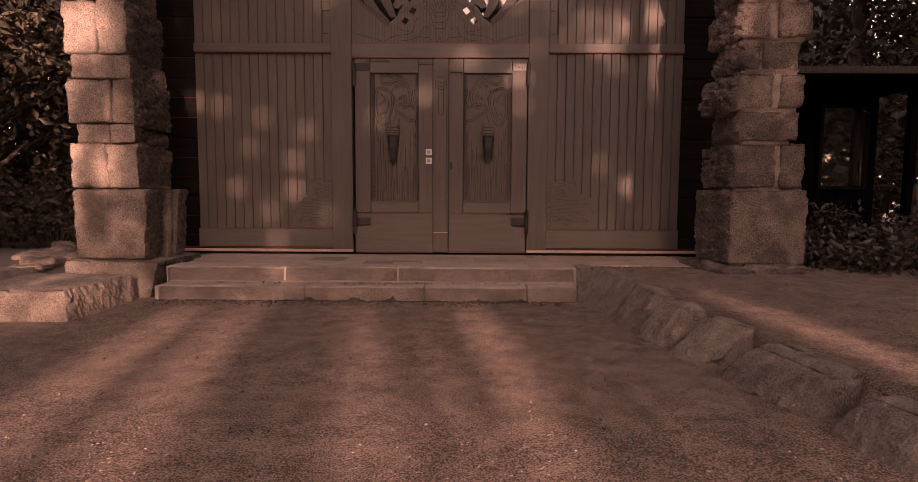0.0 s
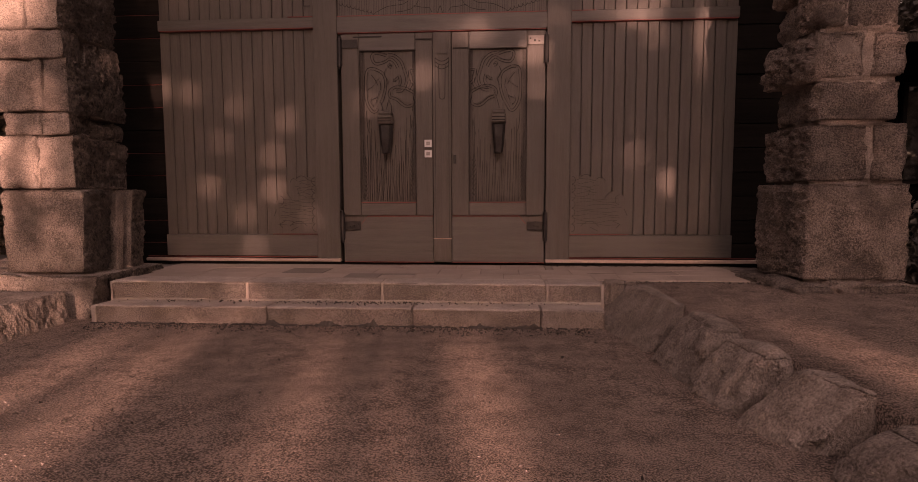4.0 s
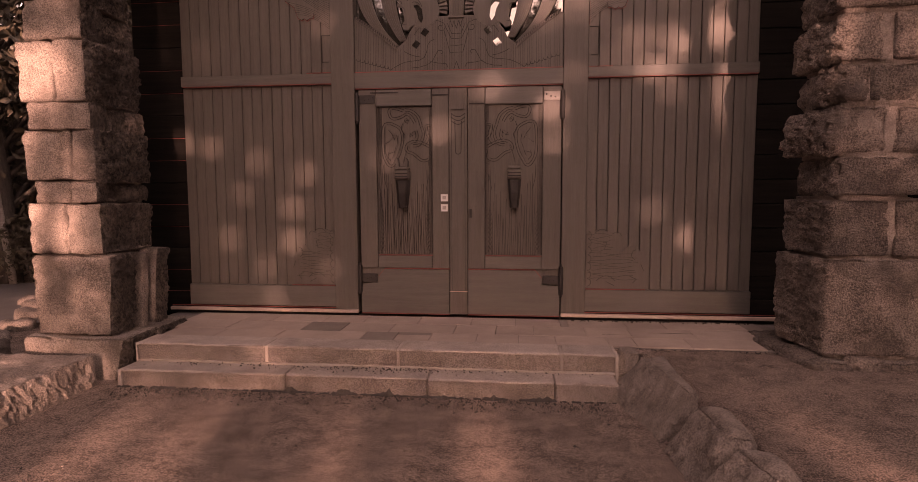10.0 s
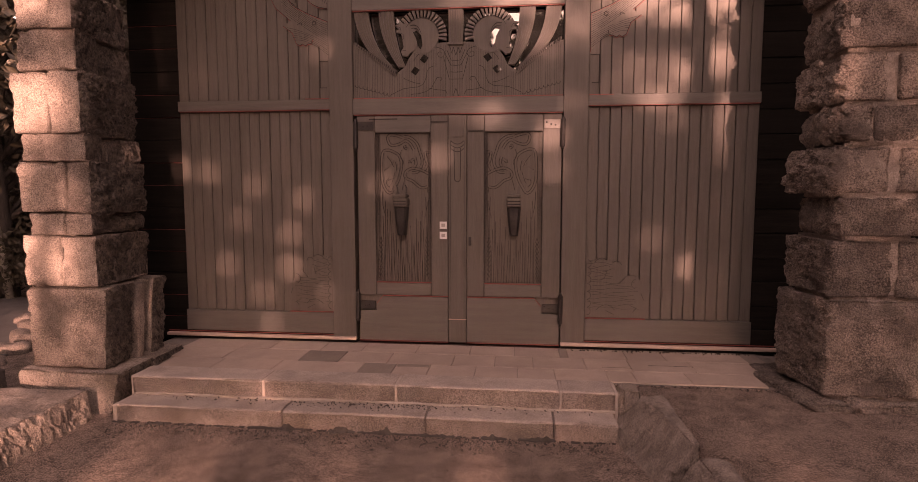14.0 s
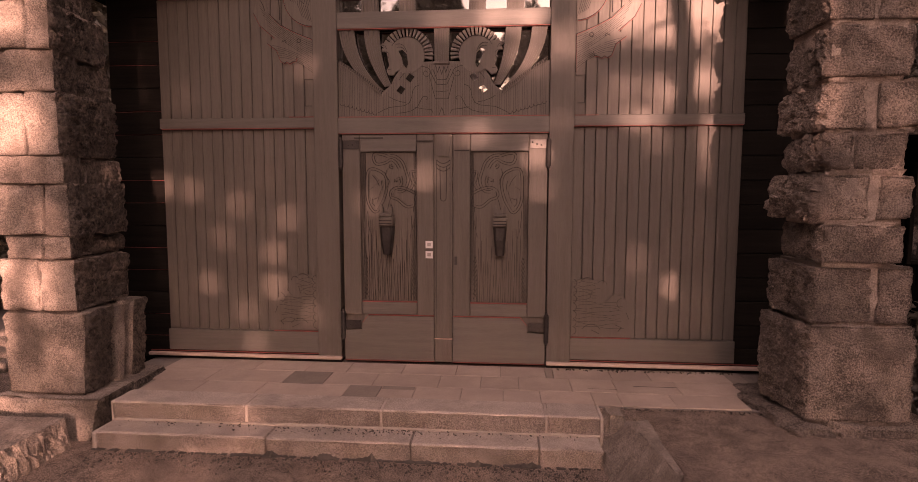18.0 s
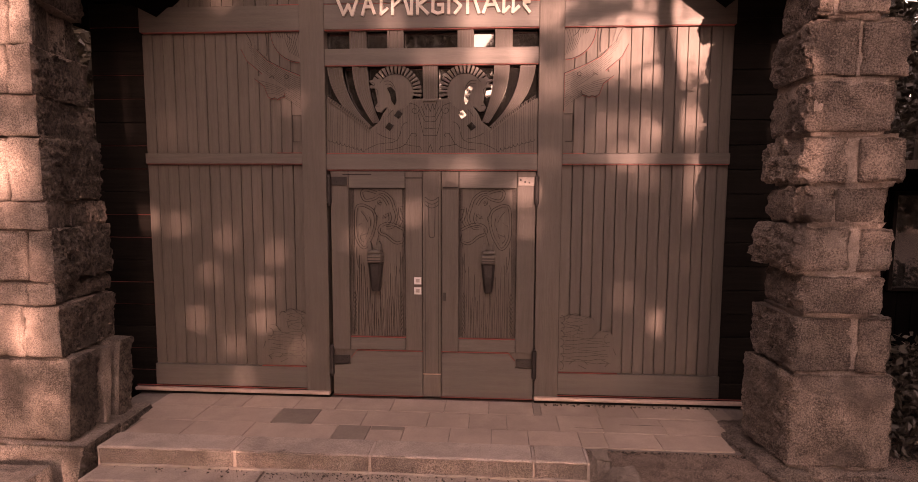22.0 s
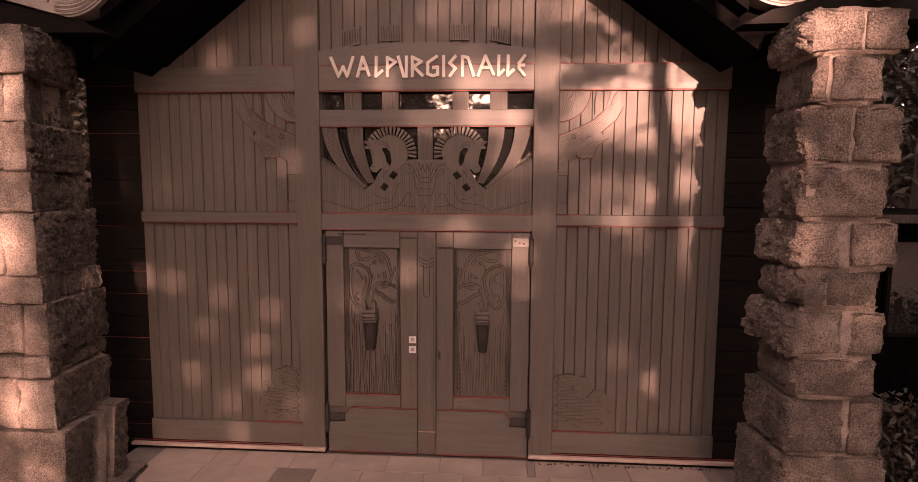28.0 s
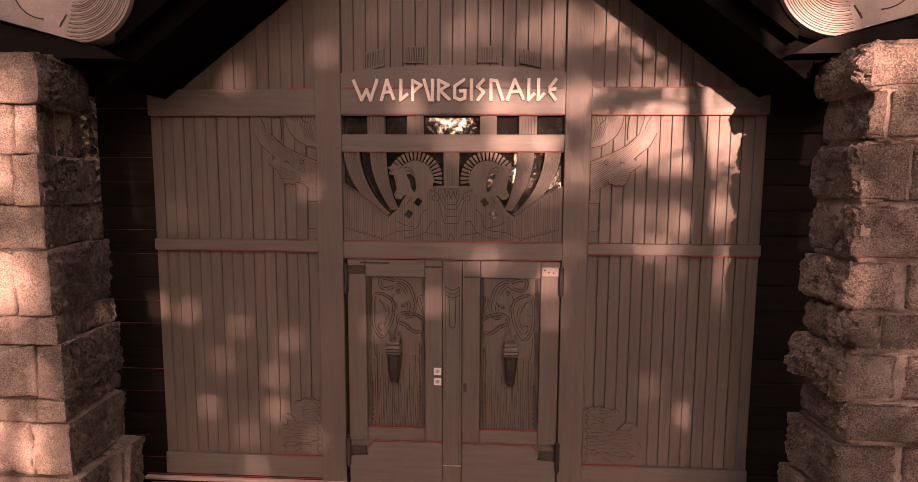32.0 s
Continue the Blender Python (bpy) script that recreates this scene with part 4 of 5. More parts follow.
def edge_of(x):
    """Upper edge of the solid carved panel."""
    x = M - abs(x - M)
    for (xa, za), (xb, zb) in zip(half, half[1:]):
        if xa <= x <= xb:
            return za + (zb - za) * (x - xa) / (xb - xa)
    return 3.2


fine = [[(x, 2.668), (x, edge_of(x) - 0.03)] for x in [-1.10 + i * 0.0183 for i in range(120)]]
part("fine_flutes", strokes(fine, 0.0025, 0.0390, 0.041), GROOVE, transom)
for s in (-1, 1):
    def m_(points):
        return [(x if s < 0 else 2 * M - x, z) for x, z in points]
    fluted("curved_band", m_(bend((-1.112, 3.556), (-1.07, 3.15), (-0.688, 2.930), 10)), m_(bend((-0.952, 3.556), (-0.93, 3.18), (-0.640, 2.935), 10)), 6, 0.028, 0.062, WOOD_CARVED, transom)
    fluted("curved_band", m_(bend((-0.844, 3.556), (-0.84, 3.26), (-0.630, 2.975), 10)), m_(bend((-0.681, 3.556), (-0.68, 3.24), (-0.558, 2.985), 10)), 6, 0.028, 0.062, WOOD_CARVED, transom)
    rim = bend((-1.112, 3.255), (-0.92, 3.14), (-0.645, 2.915), 16)
    bm = bmesh.new()
    for (xa, za), (xb, zb) in zip(rim, rim[1:]):
        prism(m_([(xa, za), (xa + 0.004, za - 0.045), (xb - 0.003, zb - 0.045), (xb - 0.007, zb)]), 0.024, 0.05, bm)
    part("notched_rim", bm, WOOD_CARVED, transom)
    notches = []
    for k in range(22):
        xa, za = bend((-1.112, 3.255), (-0.92, 3.14), (-0.645, 2.915), 22)[k]
        notches.append(m_([(xa + 0.004, za - 0.002), (xa + 0.016, za - 0.042)]))
    part("carved_edges", strokes(notches, 0.0055, 0.0215, 0.026), GROOVE, transom)
    c = (-0.384, 3.295)
    part("round_head", prism(m_(arc(c[0], c[1], 0.187, 0, 345, 23)), 0.034, 0.085), WOOD_CARVED, transom)
    bm = bmesh.new()
    for k in range(19):
        a0 = -12 + k * 9.8
        prism(m_([(c[0] + r * math.cos(radians(a)), c[1] + r * math.sin(radians(a))) for r, a in ((0.189, a0 + 0.8), (0.272, a0), (0.272, a0 + 6.8), (0.189, a0 + 6.2))]), 0.028, 0.07, bm)
    part("crest", bm, WOOD_CARVED, transom)
    face = [(-0.672, 3.408), (-0.60, 3.422), (-0.52, 3.43), (-0.45, 3.36), (-0.43, 3.20), (-0.46, 3.14), (-0.50, 3.125), (-0.535, 3.085), (-0.585, 3.095), (-0.603, 3.135), (-0.572, 3.185), (-0.592, 3.29), (-0.612, 3.36)]
    part("face_plate", prism(m_(face), 0.027, 0.08), WOOD_CARVED, transom)
    part("inset_pane", prism(m_([(-0.475, 3.335), (-0.43, 3.345), (-0.385, 3.30), (-0.372, 3.20), (-0.392, 3.155), (-0.425, 3.20), (-0.44, 3.27)]), 0.0255, 0.0335), GLASS, transom, "small inset of dark glass")
    for dx, dz in ((-0.355, 3.06), (-0.452, 2.937)):
        part("diamond_pane", prism(m_([(dx - 0.048, dz - 0.010), (dx - 0.004, dz + 0.046), (dx + 0.048, dz + 0.010), (dx + 0.004, dz - 0.046)]), 0.0365, 0.0395), GLASS, transom, "diamond-shaped inset of dark glass")
    lines = [spiral(-0.184, 3.108, 0.055, 0.012, 95, -330, 20), bend((-0.184, 3.163), (-0.25, 3.20), (-0.36, 3.145), 8), bend((-0.36, 3.145), (-0.43, 3.11), (-0.47, 3.04), 6),
             [(-0.257, 2.985), (-0.30, 2.968), (-0.325, 2.93), (-0.338, 2.86), (-0.365, 2.80), (-0.42, 2.772), (-0.50, 2.765), (-0.58, 2.755), (-0.64, 2.73), (-0.70, 2.70)],
             [(-0.185, 2.832), (-0.165, 2.845), (-0.18, 2.868), (-0.22, 2.865), (-0.245, 2.82), (-0.28, 2.755), (-0.34, 2.72), (-0.42, 2.70), (-0.50, 2.695)],
             [(-0.58, 2.867), (-0.53, 2.84), (-0.46, 2.815), (-0.40, 2.805)], [(-0.30, 2.755), (-0.22, 2.738), (-0.13, 2.73), (-0.11, 2.69)],
             [(-0.15, 3.075), (-0.09, 2.845), (M, 2.845)], [(-0.135, 3.11), (-0.075, 2.99), (M, 2.985)], [(-0.115, 3.145), (-0.07, 3.04), (M, 3.035)], [(-0.085, 2.92), (M, 2.915)],
             [(-0.09, 3.19), (-0.062, 3.11), (-0.045, 3.17), (M, 3.09)], [(-0.05, 2.67), (M, 2.75)]]
    lines += [arc(-1.085 + 0.044 * k, 2.80 - 0.0125 * k, 0.022, 180, 360, 5) for k in range(9)]
    part("carved_lines", strokes([m_(l) for l in lines], 0.0055, 0.0382, 0.041), GROOVE, transom)
    headlines = [arc(c[0], c[1], 0.183, 10, 150, 14), bend((-0.50, 3.40), (-0.42, 3.43), (-0.385, 3.32), 8), bend((-0.49, 3.37), (-0.43, 3.385), (-0.41, 3.34), 6), [(-0.60, 3.33), (-0.575, 3.31), (-0.575, 3.27), (-0.59, 3.255)], [(-0.585, 3.145), (-0.55, 3.15)], [(-0.66, 3.40), (-0.61, 3.385), (-0.60, 3.36)]]
    part("head_carving", strokes([m_(l) for l in headlines], 0.005, 0.0250, 0.034), GROOVE, transom)

sign = tagged(empty("sign_board"), "dark wooden board with pale carved runic-style lettering", "sign")
part("lower_plank", box(-1.123, 1.098, 0.0, 0.12, 3.927, 4.178, 0.005), WOOD_LEVEL, sign)
part("upper_plank", prism([(-1.123, 4.188), (1.098, 4.188)] + [(1.098 - 2.221 * i / 12, 4.405 - 0.075 * (i / 6 - 1) ** 2) for i in range(13)], 0.004, 0.12), WOOD_LEVEL, sign)
part("red_line", box(-1.123, 1.098, 0.010, 0.10, 4.179, 4.187), RED, sign)
A_ = [[(0, 0), (0.46, 1), (1, 0.05)], [(0.2, 0.38), (0.80, 0.42)]]
L_ = [[(0.15, 1), (0.10, 0.0), (0.95, 0.28)]]
LETTERS = [("W", -0.997, -0.741, [[(0, 0.98), (0.34, 0.0), (0.55, 0.52), (0.72, 0.0), (1, 1)]]), ("A", -0.722, -0.575, A_), ("L", -0.537, -0.436, L_),
           ("P", -0.423, -0.299, [[(0.12, 0.0), (0.12, 0.97), (0.95, 0.74), (0.2, 0.42)]]), ("U", -0.299, -0.172, [[(0, 1), (0.55, 0.0)], [(0.82, 1), (0.80, 0.0), (0.5, 0.02)]]),
           ("R", -0.166, -0.026, [[(0.10, 0), (0.10, 0.98), (0.92, 0.74), (0.22, 0.48), (1, 0.02)]]), ("G", -0.007, 0.138, [[(0.86, 1), (0.10, 0.68), (0.08, 0.12), (0.5, 0), (0.92, 0.08), (0.92, 0.46), (0.55, 0.44)]]),
           ("I", 0.146, 0.212, [[(0.5, 0), (0.5, 1)]]), ("S", 0.22, 0.318, [[(0.9, 1), (0.1, 0.66), (0.9, 0.38), (0.15, 0.0)]]), ("H", 0.345, 0.503, [[(0.10, 0.0), (0.08, 0.98), (0.50, 0.93), (0.95, 0.0)]]),
           ("A", 0.517, 0.697, A_), ("L", 0.715, 0.803, L_), ("L", 0.808, 0.90, L_), ("E", 0.914, 1.014, [[(0.95, 1), (0.18, 0.62), (0.18, 0.36), (0.9, 0.0)], [(0.2, 0.5), (0.85, 0.52)]])]
for k, (which, x0, x1, lines) in enumerate(LETTERS):
    low_z, high_z = 4.052, 4.268
    placed = [[(x0 + 0.012 + (x1 - x0 - 0.024) * u, low_z + 0.012 + (high_z - low_z - 0.024) * v) for u, v in l] for l in lines]
    part("letter", strokes(placed, 0.030, -0.028, 0.010), LETTER, sign, f"pale wooden letter {which}")
for x, z, tilt in ((-0.79, 4.475, 0.035), (-0.385, 4.515, 0.0), (0.335, 4.515, 0.0), (0.745, 4.475, -0.035)):
    part("comb_block", prism([(x - 0.098, z - 0.085 - tilt), (x + 0.098, z - 0.085 + tilt * 0.3), (x + 0.098, z + 0.075 + tilt), (x - 0.098, z + 0.075 - tilt * 0.3)], 0.035, 0.06), WOOD_CARVED, sign)
    part("comb_carving", strokes([[(x - 0.086 + 0.0172 * j, z - 0.072 + tilt * (j - 5) * 0.13), (x - 0.086 + 0.0172 * j + 0.006 * math.sin(j * 2.1), z + 0.062 + tilt * (j - 5) * 0.13)] for j in range(11)], 0.006, 0.0335, 0.036), GROOVE, sign)

# ---- reliefs on the boarded panels ----
for s in (-1, 1):
    e = 1.39 if s < 0 else 1.356
    wing = [(0.60, 3.915), (0.64, 3.75), (0.58, 3.63), (0.42, 3.495), (0.50, 3.44), (0.40, 3.367), (0.36, 3.255), (0.316, 3.23), (0.29, 3.247), (0.26, 3.225), (0.225, 3.247), (0.19, 3.25), (0.18, 3.29), (0.10, 3.20), (0.004, 3.09), (0.004, 3.47), (0.2, 3.55), (0.36, 3.63), (0.47, 3.74), (0.52, 3.915)]
    relief = tagged(empty("wing_relief"), "shallow carved wing-like relief on the boarded wall", "carving", "reliefs on the wall")
    part("relief_plate", prism([(s * (e + x), z) for x, z in wing], 0.033, 0.05), WOOD_CARVED, relief)
    part("disc_plate", prism([(s * (e + x), z) for x, z in [(0.004, 3.918)] + arc(0.004, 3.918, 0.31, 270, 360, 12)], 0.034, 0.05), WOOD_CARVED, relief)
    feather = []
    for k in range(15):
        u = k / 14
        tip = (0.37 + 0.10 * u / 0.4, 3.29 + 0.15 * u / 0.4) if u < 0.4 else (0.45 + 0.13 * (u - 0.4) / 0.6, 3.54 + 0.30 * (u - 0.4) / 0.6)
        feather.append([(s * (e + x), z) for x, z in bend((0.012, 3.13 + 0.31 * u), (0.22, 3.30 + 0.20 * u), tip, 8)])
    for k in range(9):
        feather.append([(s * (e + 0.012 + 0.030 * k), 3.91), (s * (e + 0.05 + 0.022 * k), 3.80 + 0.008 * k), (s * (e + 0.012 + 0.020 * k), 3.65 + 0.012 * k)][:2 + (k < 6)])
    bold = [wing[1:4], wing[4:6], wing[5:13], wing[14:19], arc(0.004, 3.918, 0.31, 272, 358, 12), bend((0.58, 3.91), (0.53, 3.84), (0.52, 3.78), 5), bend((0.37, 3.91), (0.35, 3.80), (0.36, 3.68), 5), bend((0.15, 3.91), (0.13, 3.86), (0.09, 3.84), 5), arc(0.155, 3.46, 0.02, 0, 330, 8), [(0.34, 3.45), (0.30, 3.47), (0.29, 3.44)]]
    bold = [[(s * (e + x), z) for x, z in f] for f in bold]
    bold += [[(s * (e + 0.01), 3.06), (s * (e + 0.10), 3.06), (s * (e + 0.10), 2.78), (s * (e + 0.03), 2.78)]]
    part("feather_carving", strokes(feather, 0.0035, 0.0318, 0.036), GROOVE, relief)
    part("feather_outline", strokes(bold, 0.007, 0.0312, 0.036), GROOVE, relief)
    part("feather_edge", strokes([[(x + 0.003, z - 0.007) for x, z in f] for f in bold[:5]], 0.004, 0.0312, 0.037), RED, relief)
    w = 0.50 if s < 0 else 0.62
    foot = [(0.004, 0.335), (w, 0.335), (w + 0.02, 0.42), (w - 0.02, 0.60), (w - 0.07, 0.78), (w * 0.70, 0.79), (w * 0.58, 0.71), (w * 0.54, 0.93), (w * 0.2, 0.96), (0.004, 0.92)]
    relief = tagged(empty("root_relief"), "shallow carved relief of flowing lines low on the wall", "carving", "reliefs on the wall")
    part("relief_plate", prism([(s * (e + x), z) for x, z in foot], 0.034, 0.05), WOOD_CARVED, relief)
    flow = []
    for k in range(15):
        z = 0.44 + 0.034 * k
        a0, a1 = 0.05 + 0.03 * math.sin(k * 2.1), w * (0.9 if z < 0.74 else 0.5) - 0.06 * abs(math.sin(k * 1.3))
        flow.append([(s * (e + a0 + (a1 - a0) * u), z + 0.010 * math.sin(6 * u + k * 1.7) + 0.004 * math.sin(17 * u + k)) for u in [i / 10 for i in range(11)]])
    marks = [[(x, z) for x, z in arc(0.018, 0.40 + 0.085 * k, 0.042, -80, 80, 6)] for k in range(7)]
    marks += [arc(w * 0.86, 0.70, 0.055, 100, 250, 6), [(w * 0.93, 0.60), (w * 0.98, 0.53)], [(w * 0.75, 0.47), (w * 0.86, 0.44), (w * 0.80, 0.40)], bend((0.12, 0.42), (0.20, 0.50), (0.26, 0.46), 5), [(0.22, 0.41), (0.30, 0.37)], [(0.27, 0.46), (0.31, 0.42)],
              [(0.20, 0.76), (0.22, 0.83), (0.18, 0.83)], bend((0.10, 0.93), (0.16, 1.0), (0.22, 0.95), 5), bend((w * 0.45, 0.92), (w * 0.55, 0.97), (w * 0.6, 0.90), 5)]
    part("flow_carving", strokes(flow, 0.0035, 0.0325, 0.036), GROOVE, relief)
    part("flow_outline", strokes([[(s * (e + x), z) for x, z in f] for f in marks], 0.005, 0.0318, 0.036), GROOVE, relief)
    part("red_line", strokes([[(s * (e + 0.005), 0.330), (s * (e + w), 0.330)]], 0.006, 0.010, 0.036), RED, relief)

# ---- carved scrolls and logs on the pillars ----
for s in (-1, 1):
    scroll = tagged(empty("carved_scroll"), "pale weathered carved wooden scroll with rings, over the pillar", "carving", "scrolls of the gable")
    cx, cz, r = s * 3.02, 4.86, 0.47
    body = arc(cx, cz, r, 180 if s > 0 else 0, 268 if s > 0 else -88, 14)
    body += [(cx + s * 0.9, cz - 0.22), (cx + s * 0.95, cz + 0.35), (cx, cz + 0.62), (cx - s * 0.40, cz + 0.30)]
    board = part("scroll_board", prism(body, -1.02, -0.86), WOOD_GREY, scroll)
    for k in range(9):
        rr = r - 0.028 - 0.034 * k
        part("ring", ribbon(arc(cx, cz, rr, 170 if s > 0 else 10, 285 if s > 0 else -105, 24), 0.012 if k % 2 else 0.019, -1.030, -1.019), WOOD_GREY, board)
        part("ring_groove", ribbon(arc(cx, cz, rr - 0.014, 170 if s > 0 else 10, 285 if s > 0 else -105, 24), 0.006, -1.0225, -1.0185), GROOVE, board)
    part("carved_mark", strokes([[(cx + s * 0.1, cz - 0.25), (cx + s * 0.16, cz - 0.34), (cx + s * 0.14, cz - 0.30)], bend((cx + s * 0.3, cz - 0.28), (cx + s * 0.5, cz - 0.26), (cx + s * 0.55, cz - 0.05))], 0.010, -1.026, -1.019), GROOVE, scroll)
    plate = tagged(part("bearing_plank", prism([(s * 2.70, 4.265), (s * 4.2, 4.29), (s * 4.2, 4.66), (s * 2.92, 4.375)], -0.99, -0.845), WOOD_BLACK), "dark plank resting on the pillar under the scroll", "beam", "beams of the porch")
    lx = s * (3.98 if s < 0 else 3.74)
    tagged(part("purlin_log", tube(bmesh.new(), [Vector((lx, -1.12, 4.56)), Vector((lx, -1.10, 4.56)), Vector((lx, 0.5, 4.58)), Vector((lx, 4, 4.58))], [0.11, 0.13, 0.14, 0.14], 18), WOOD_GREY, smooth=True), "grey round log carrying the porch roof", "log", "beams of the porch")
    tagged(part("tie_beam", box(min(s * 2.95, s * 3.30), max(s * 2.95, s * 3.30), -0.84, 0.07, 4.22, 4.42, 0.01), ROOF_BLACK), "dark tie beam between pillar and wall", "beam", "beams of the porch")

# ---- trees ----
def tree(name, x, y, height, spread, count, size, seed, label, low=0.35, trunk=0.18, bark=None, lean=0.0, mat=None, clumps=26):
    """Trunk, limbs and a crown of leaves gathered in clumps with gaps."""
    rng = np.random.default_rng(seed)
    thing = empty(name)
    tagged(thing, label, "tree", "trees round the hall")
    bm = bmesh.new()
    base = Vector((x, y, -0.35))
    stem = [base + Vector((lean * k / 6 + 0.12 * math.sin(seed + k), 0.1 * math.cos(seed * 2 + k), height * 0.9 * k / 6)) for k in range(7)]
    tube(bm, stem, [trunk * (1.25 - 0.18 * k) for k in range(7)], 9)
    centres = []
    for i in range(clumps):
        h = height * rng.uniform(low, 1.0)
        reach = spread * (1 - 0.55 * abs((h / height - low) / (1 - low) - 0.4)) * rng.uniform(0.35, 1.0)
        ang = rng.uniform(0, math.tau)
        tip = Vector((x + lean * h / height + reach * math.cos(ang), y + reach * math.sin(ang), h))
        k = min(5.9, max(1.0, (h - 0.12 * reach) / (height * 0.9) * 6 - 0.6))
        root = stem[int(k)].lerp(stem[int(k) + 1], k % 1)
        mid = root.lerp(tip, 0.5) + Vector((0, 0, 0.08 * reach))
        tube(bm, [root, mid, tip], [trunk * 0.3, trunk * 0.18, 0.015], 5)
        centres.append(tip)
    part("trunk", bm, bark or BARK, thing, smooth=True)
    c = np.array([tuple(p) for p in centres])
    pick = rng.integers(0, len(c), count)
    r = spread * 0.30
    pts = c[pick] + rng.normal(size=(count, 3)) * np.array([r, r, r * 0.6])
    leaves("crown", pts, size, mat or LEAF, thing, rng)
    return thing


for i, (x, y, h, s) in enumerate(((-9, 3.5, 9, 2.6), (-12, 7, 11, 3.2), (-15, 2, 12, 3.4), (-10.5, 11, 12, 3.2), (-19, 9, 14, 4), (-7.5, 8, 9, 2.6), (-22, 0, 13, 4), (-14, 15, 14, 4))):
    tree("broadleaf_tree", x, y, h, s, 9000, 0.11, 20 + i, "broadleaf tree with dense brown-green leaves", 0.10)
# The first three carry high crowns, added to block sky light.
for i, (x, y, h, s) in enumerate(((7.2, -1.5, 13, 3.4), (7.5, -5.5, 14, 3.6), (8, 2, 13, 3.4), (8.5, 5, 10, 2.6), (11, 2, 11, 3.0), (14, 7, 13, 3.6), (9.5, 10, 12, 3.2), (18, 3, 13, 4), (12, 13, 14, 4))):
    tree("broadleaf_tree", x, y, h, s, 14000 if i < 3 else 8000, 0.11, 40 + i, "broadleaf tree in deep shade", 0.5 if i < 3 else 0.12, mat=LEAF_SHADED)


# Trees added out of view; most keep sun and sky off the west side.
for i, (x, y, h, s) in enumerate(((-8.5, -29, 13, 3.2), (-14, -27, 14, 4), (-8.5, -6, 11, 2.4), (-10.5, -4.0, 11, 2.6), (-13, -7, 12, 3), (-16, -4, 12, 3), (-8.2, -9.5, 12, 2.4), (-8.0, -13.5, 13, 2.6), (-9.5, -18, 13, 3))):
    tree("broadleaf_tree", x, y, h, s, 9000 if i < 2 else 12000, 0.13, 140 + i, "tall broadleaf tree added out of view beside the forecourt", 0.2 if i < 2 else 0.06)

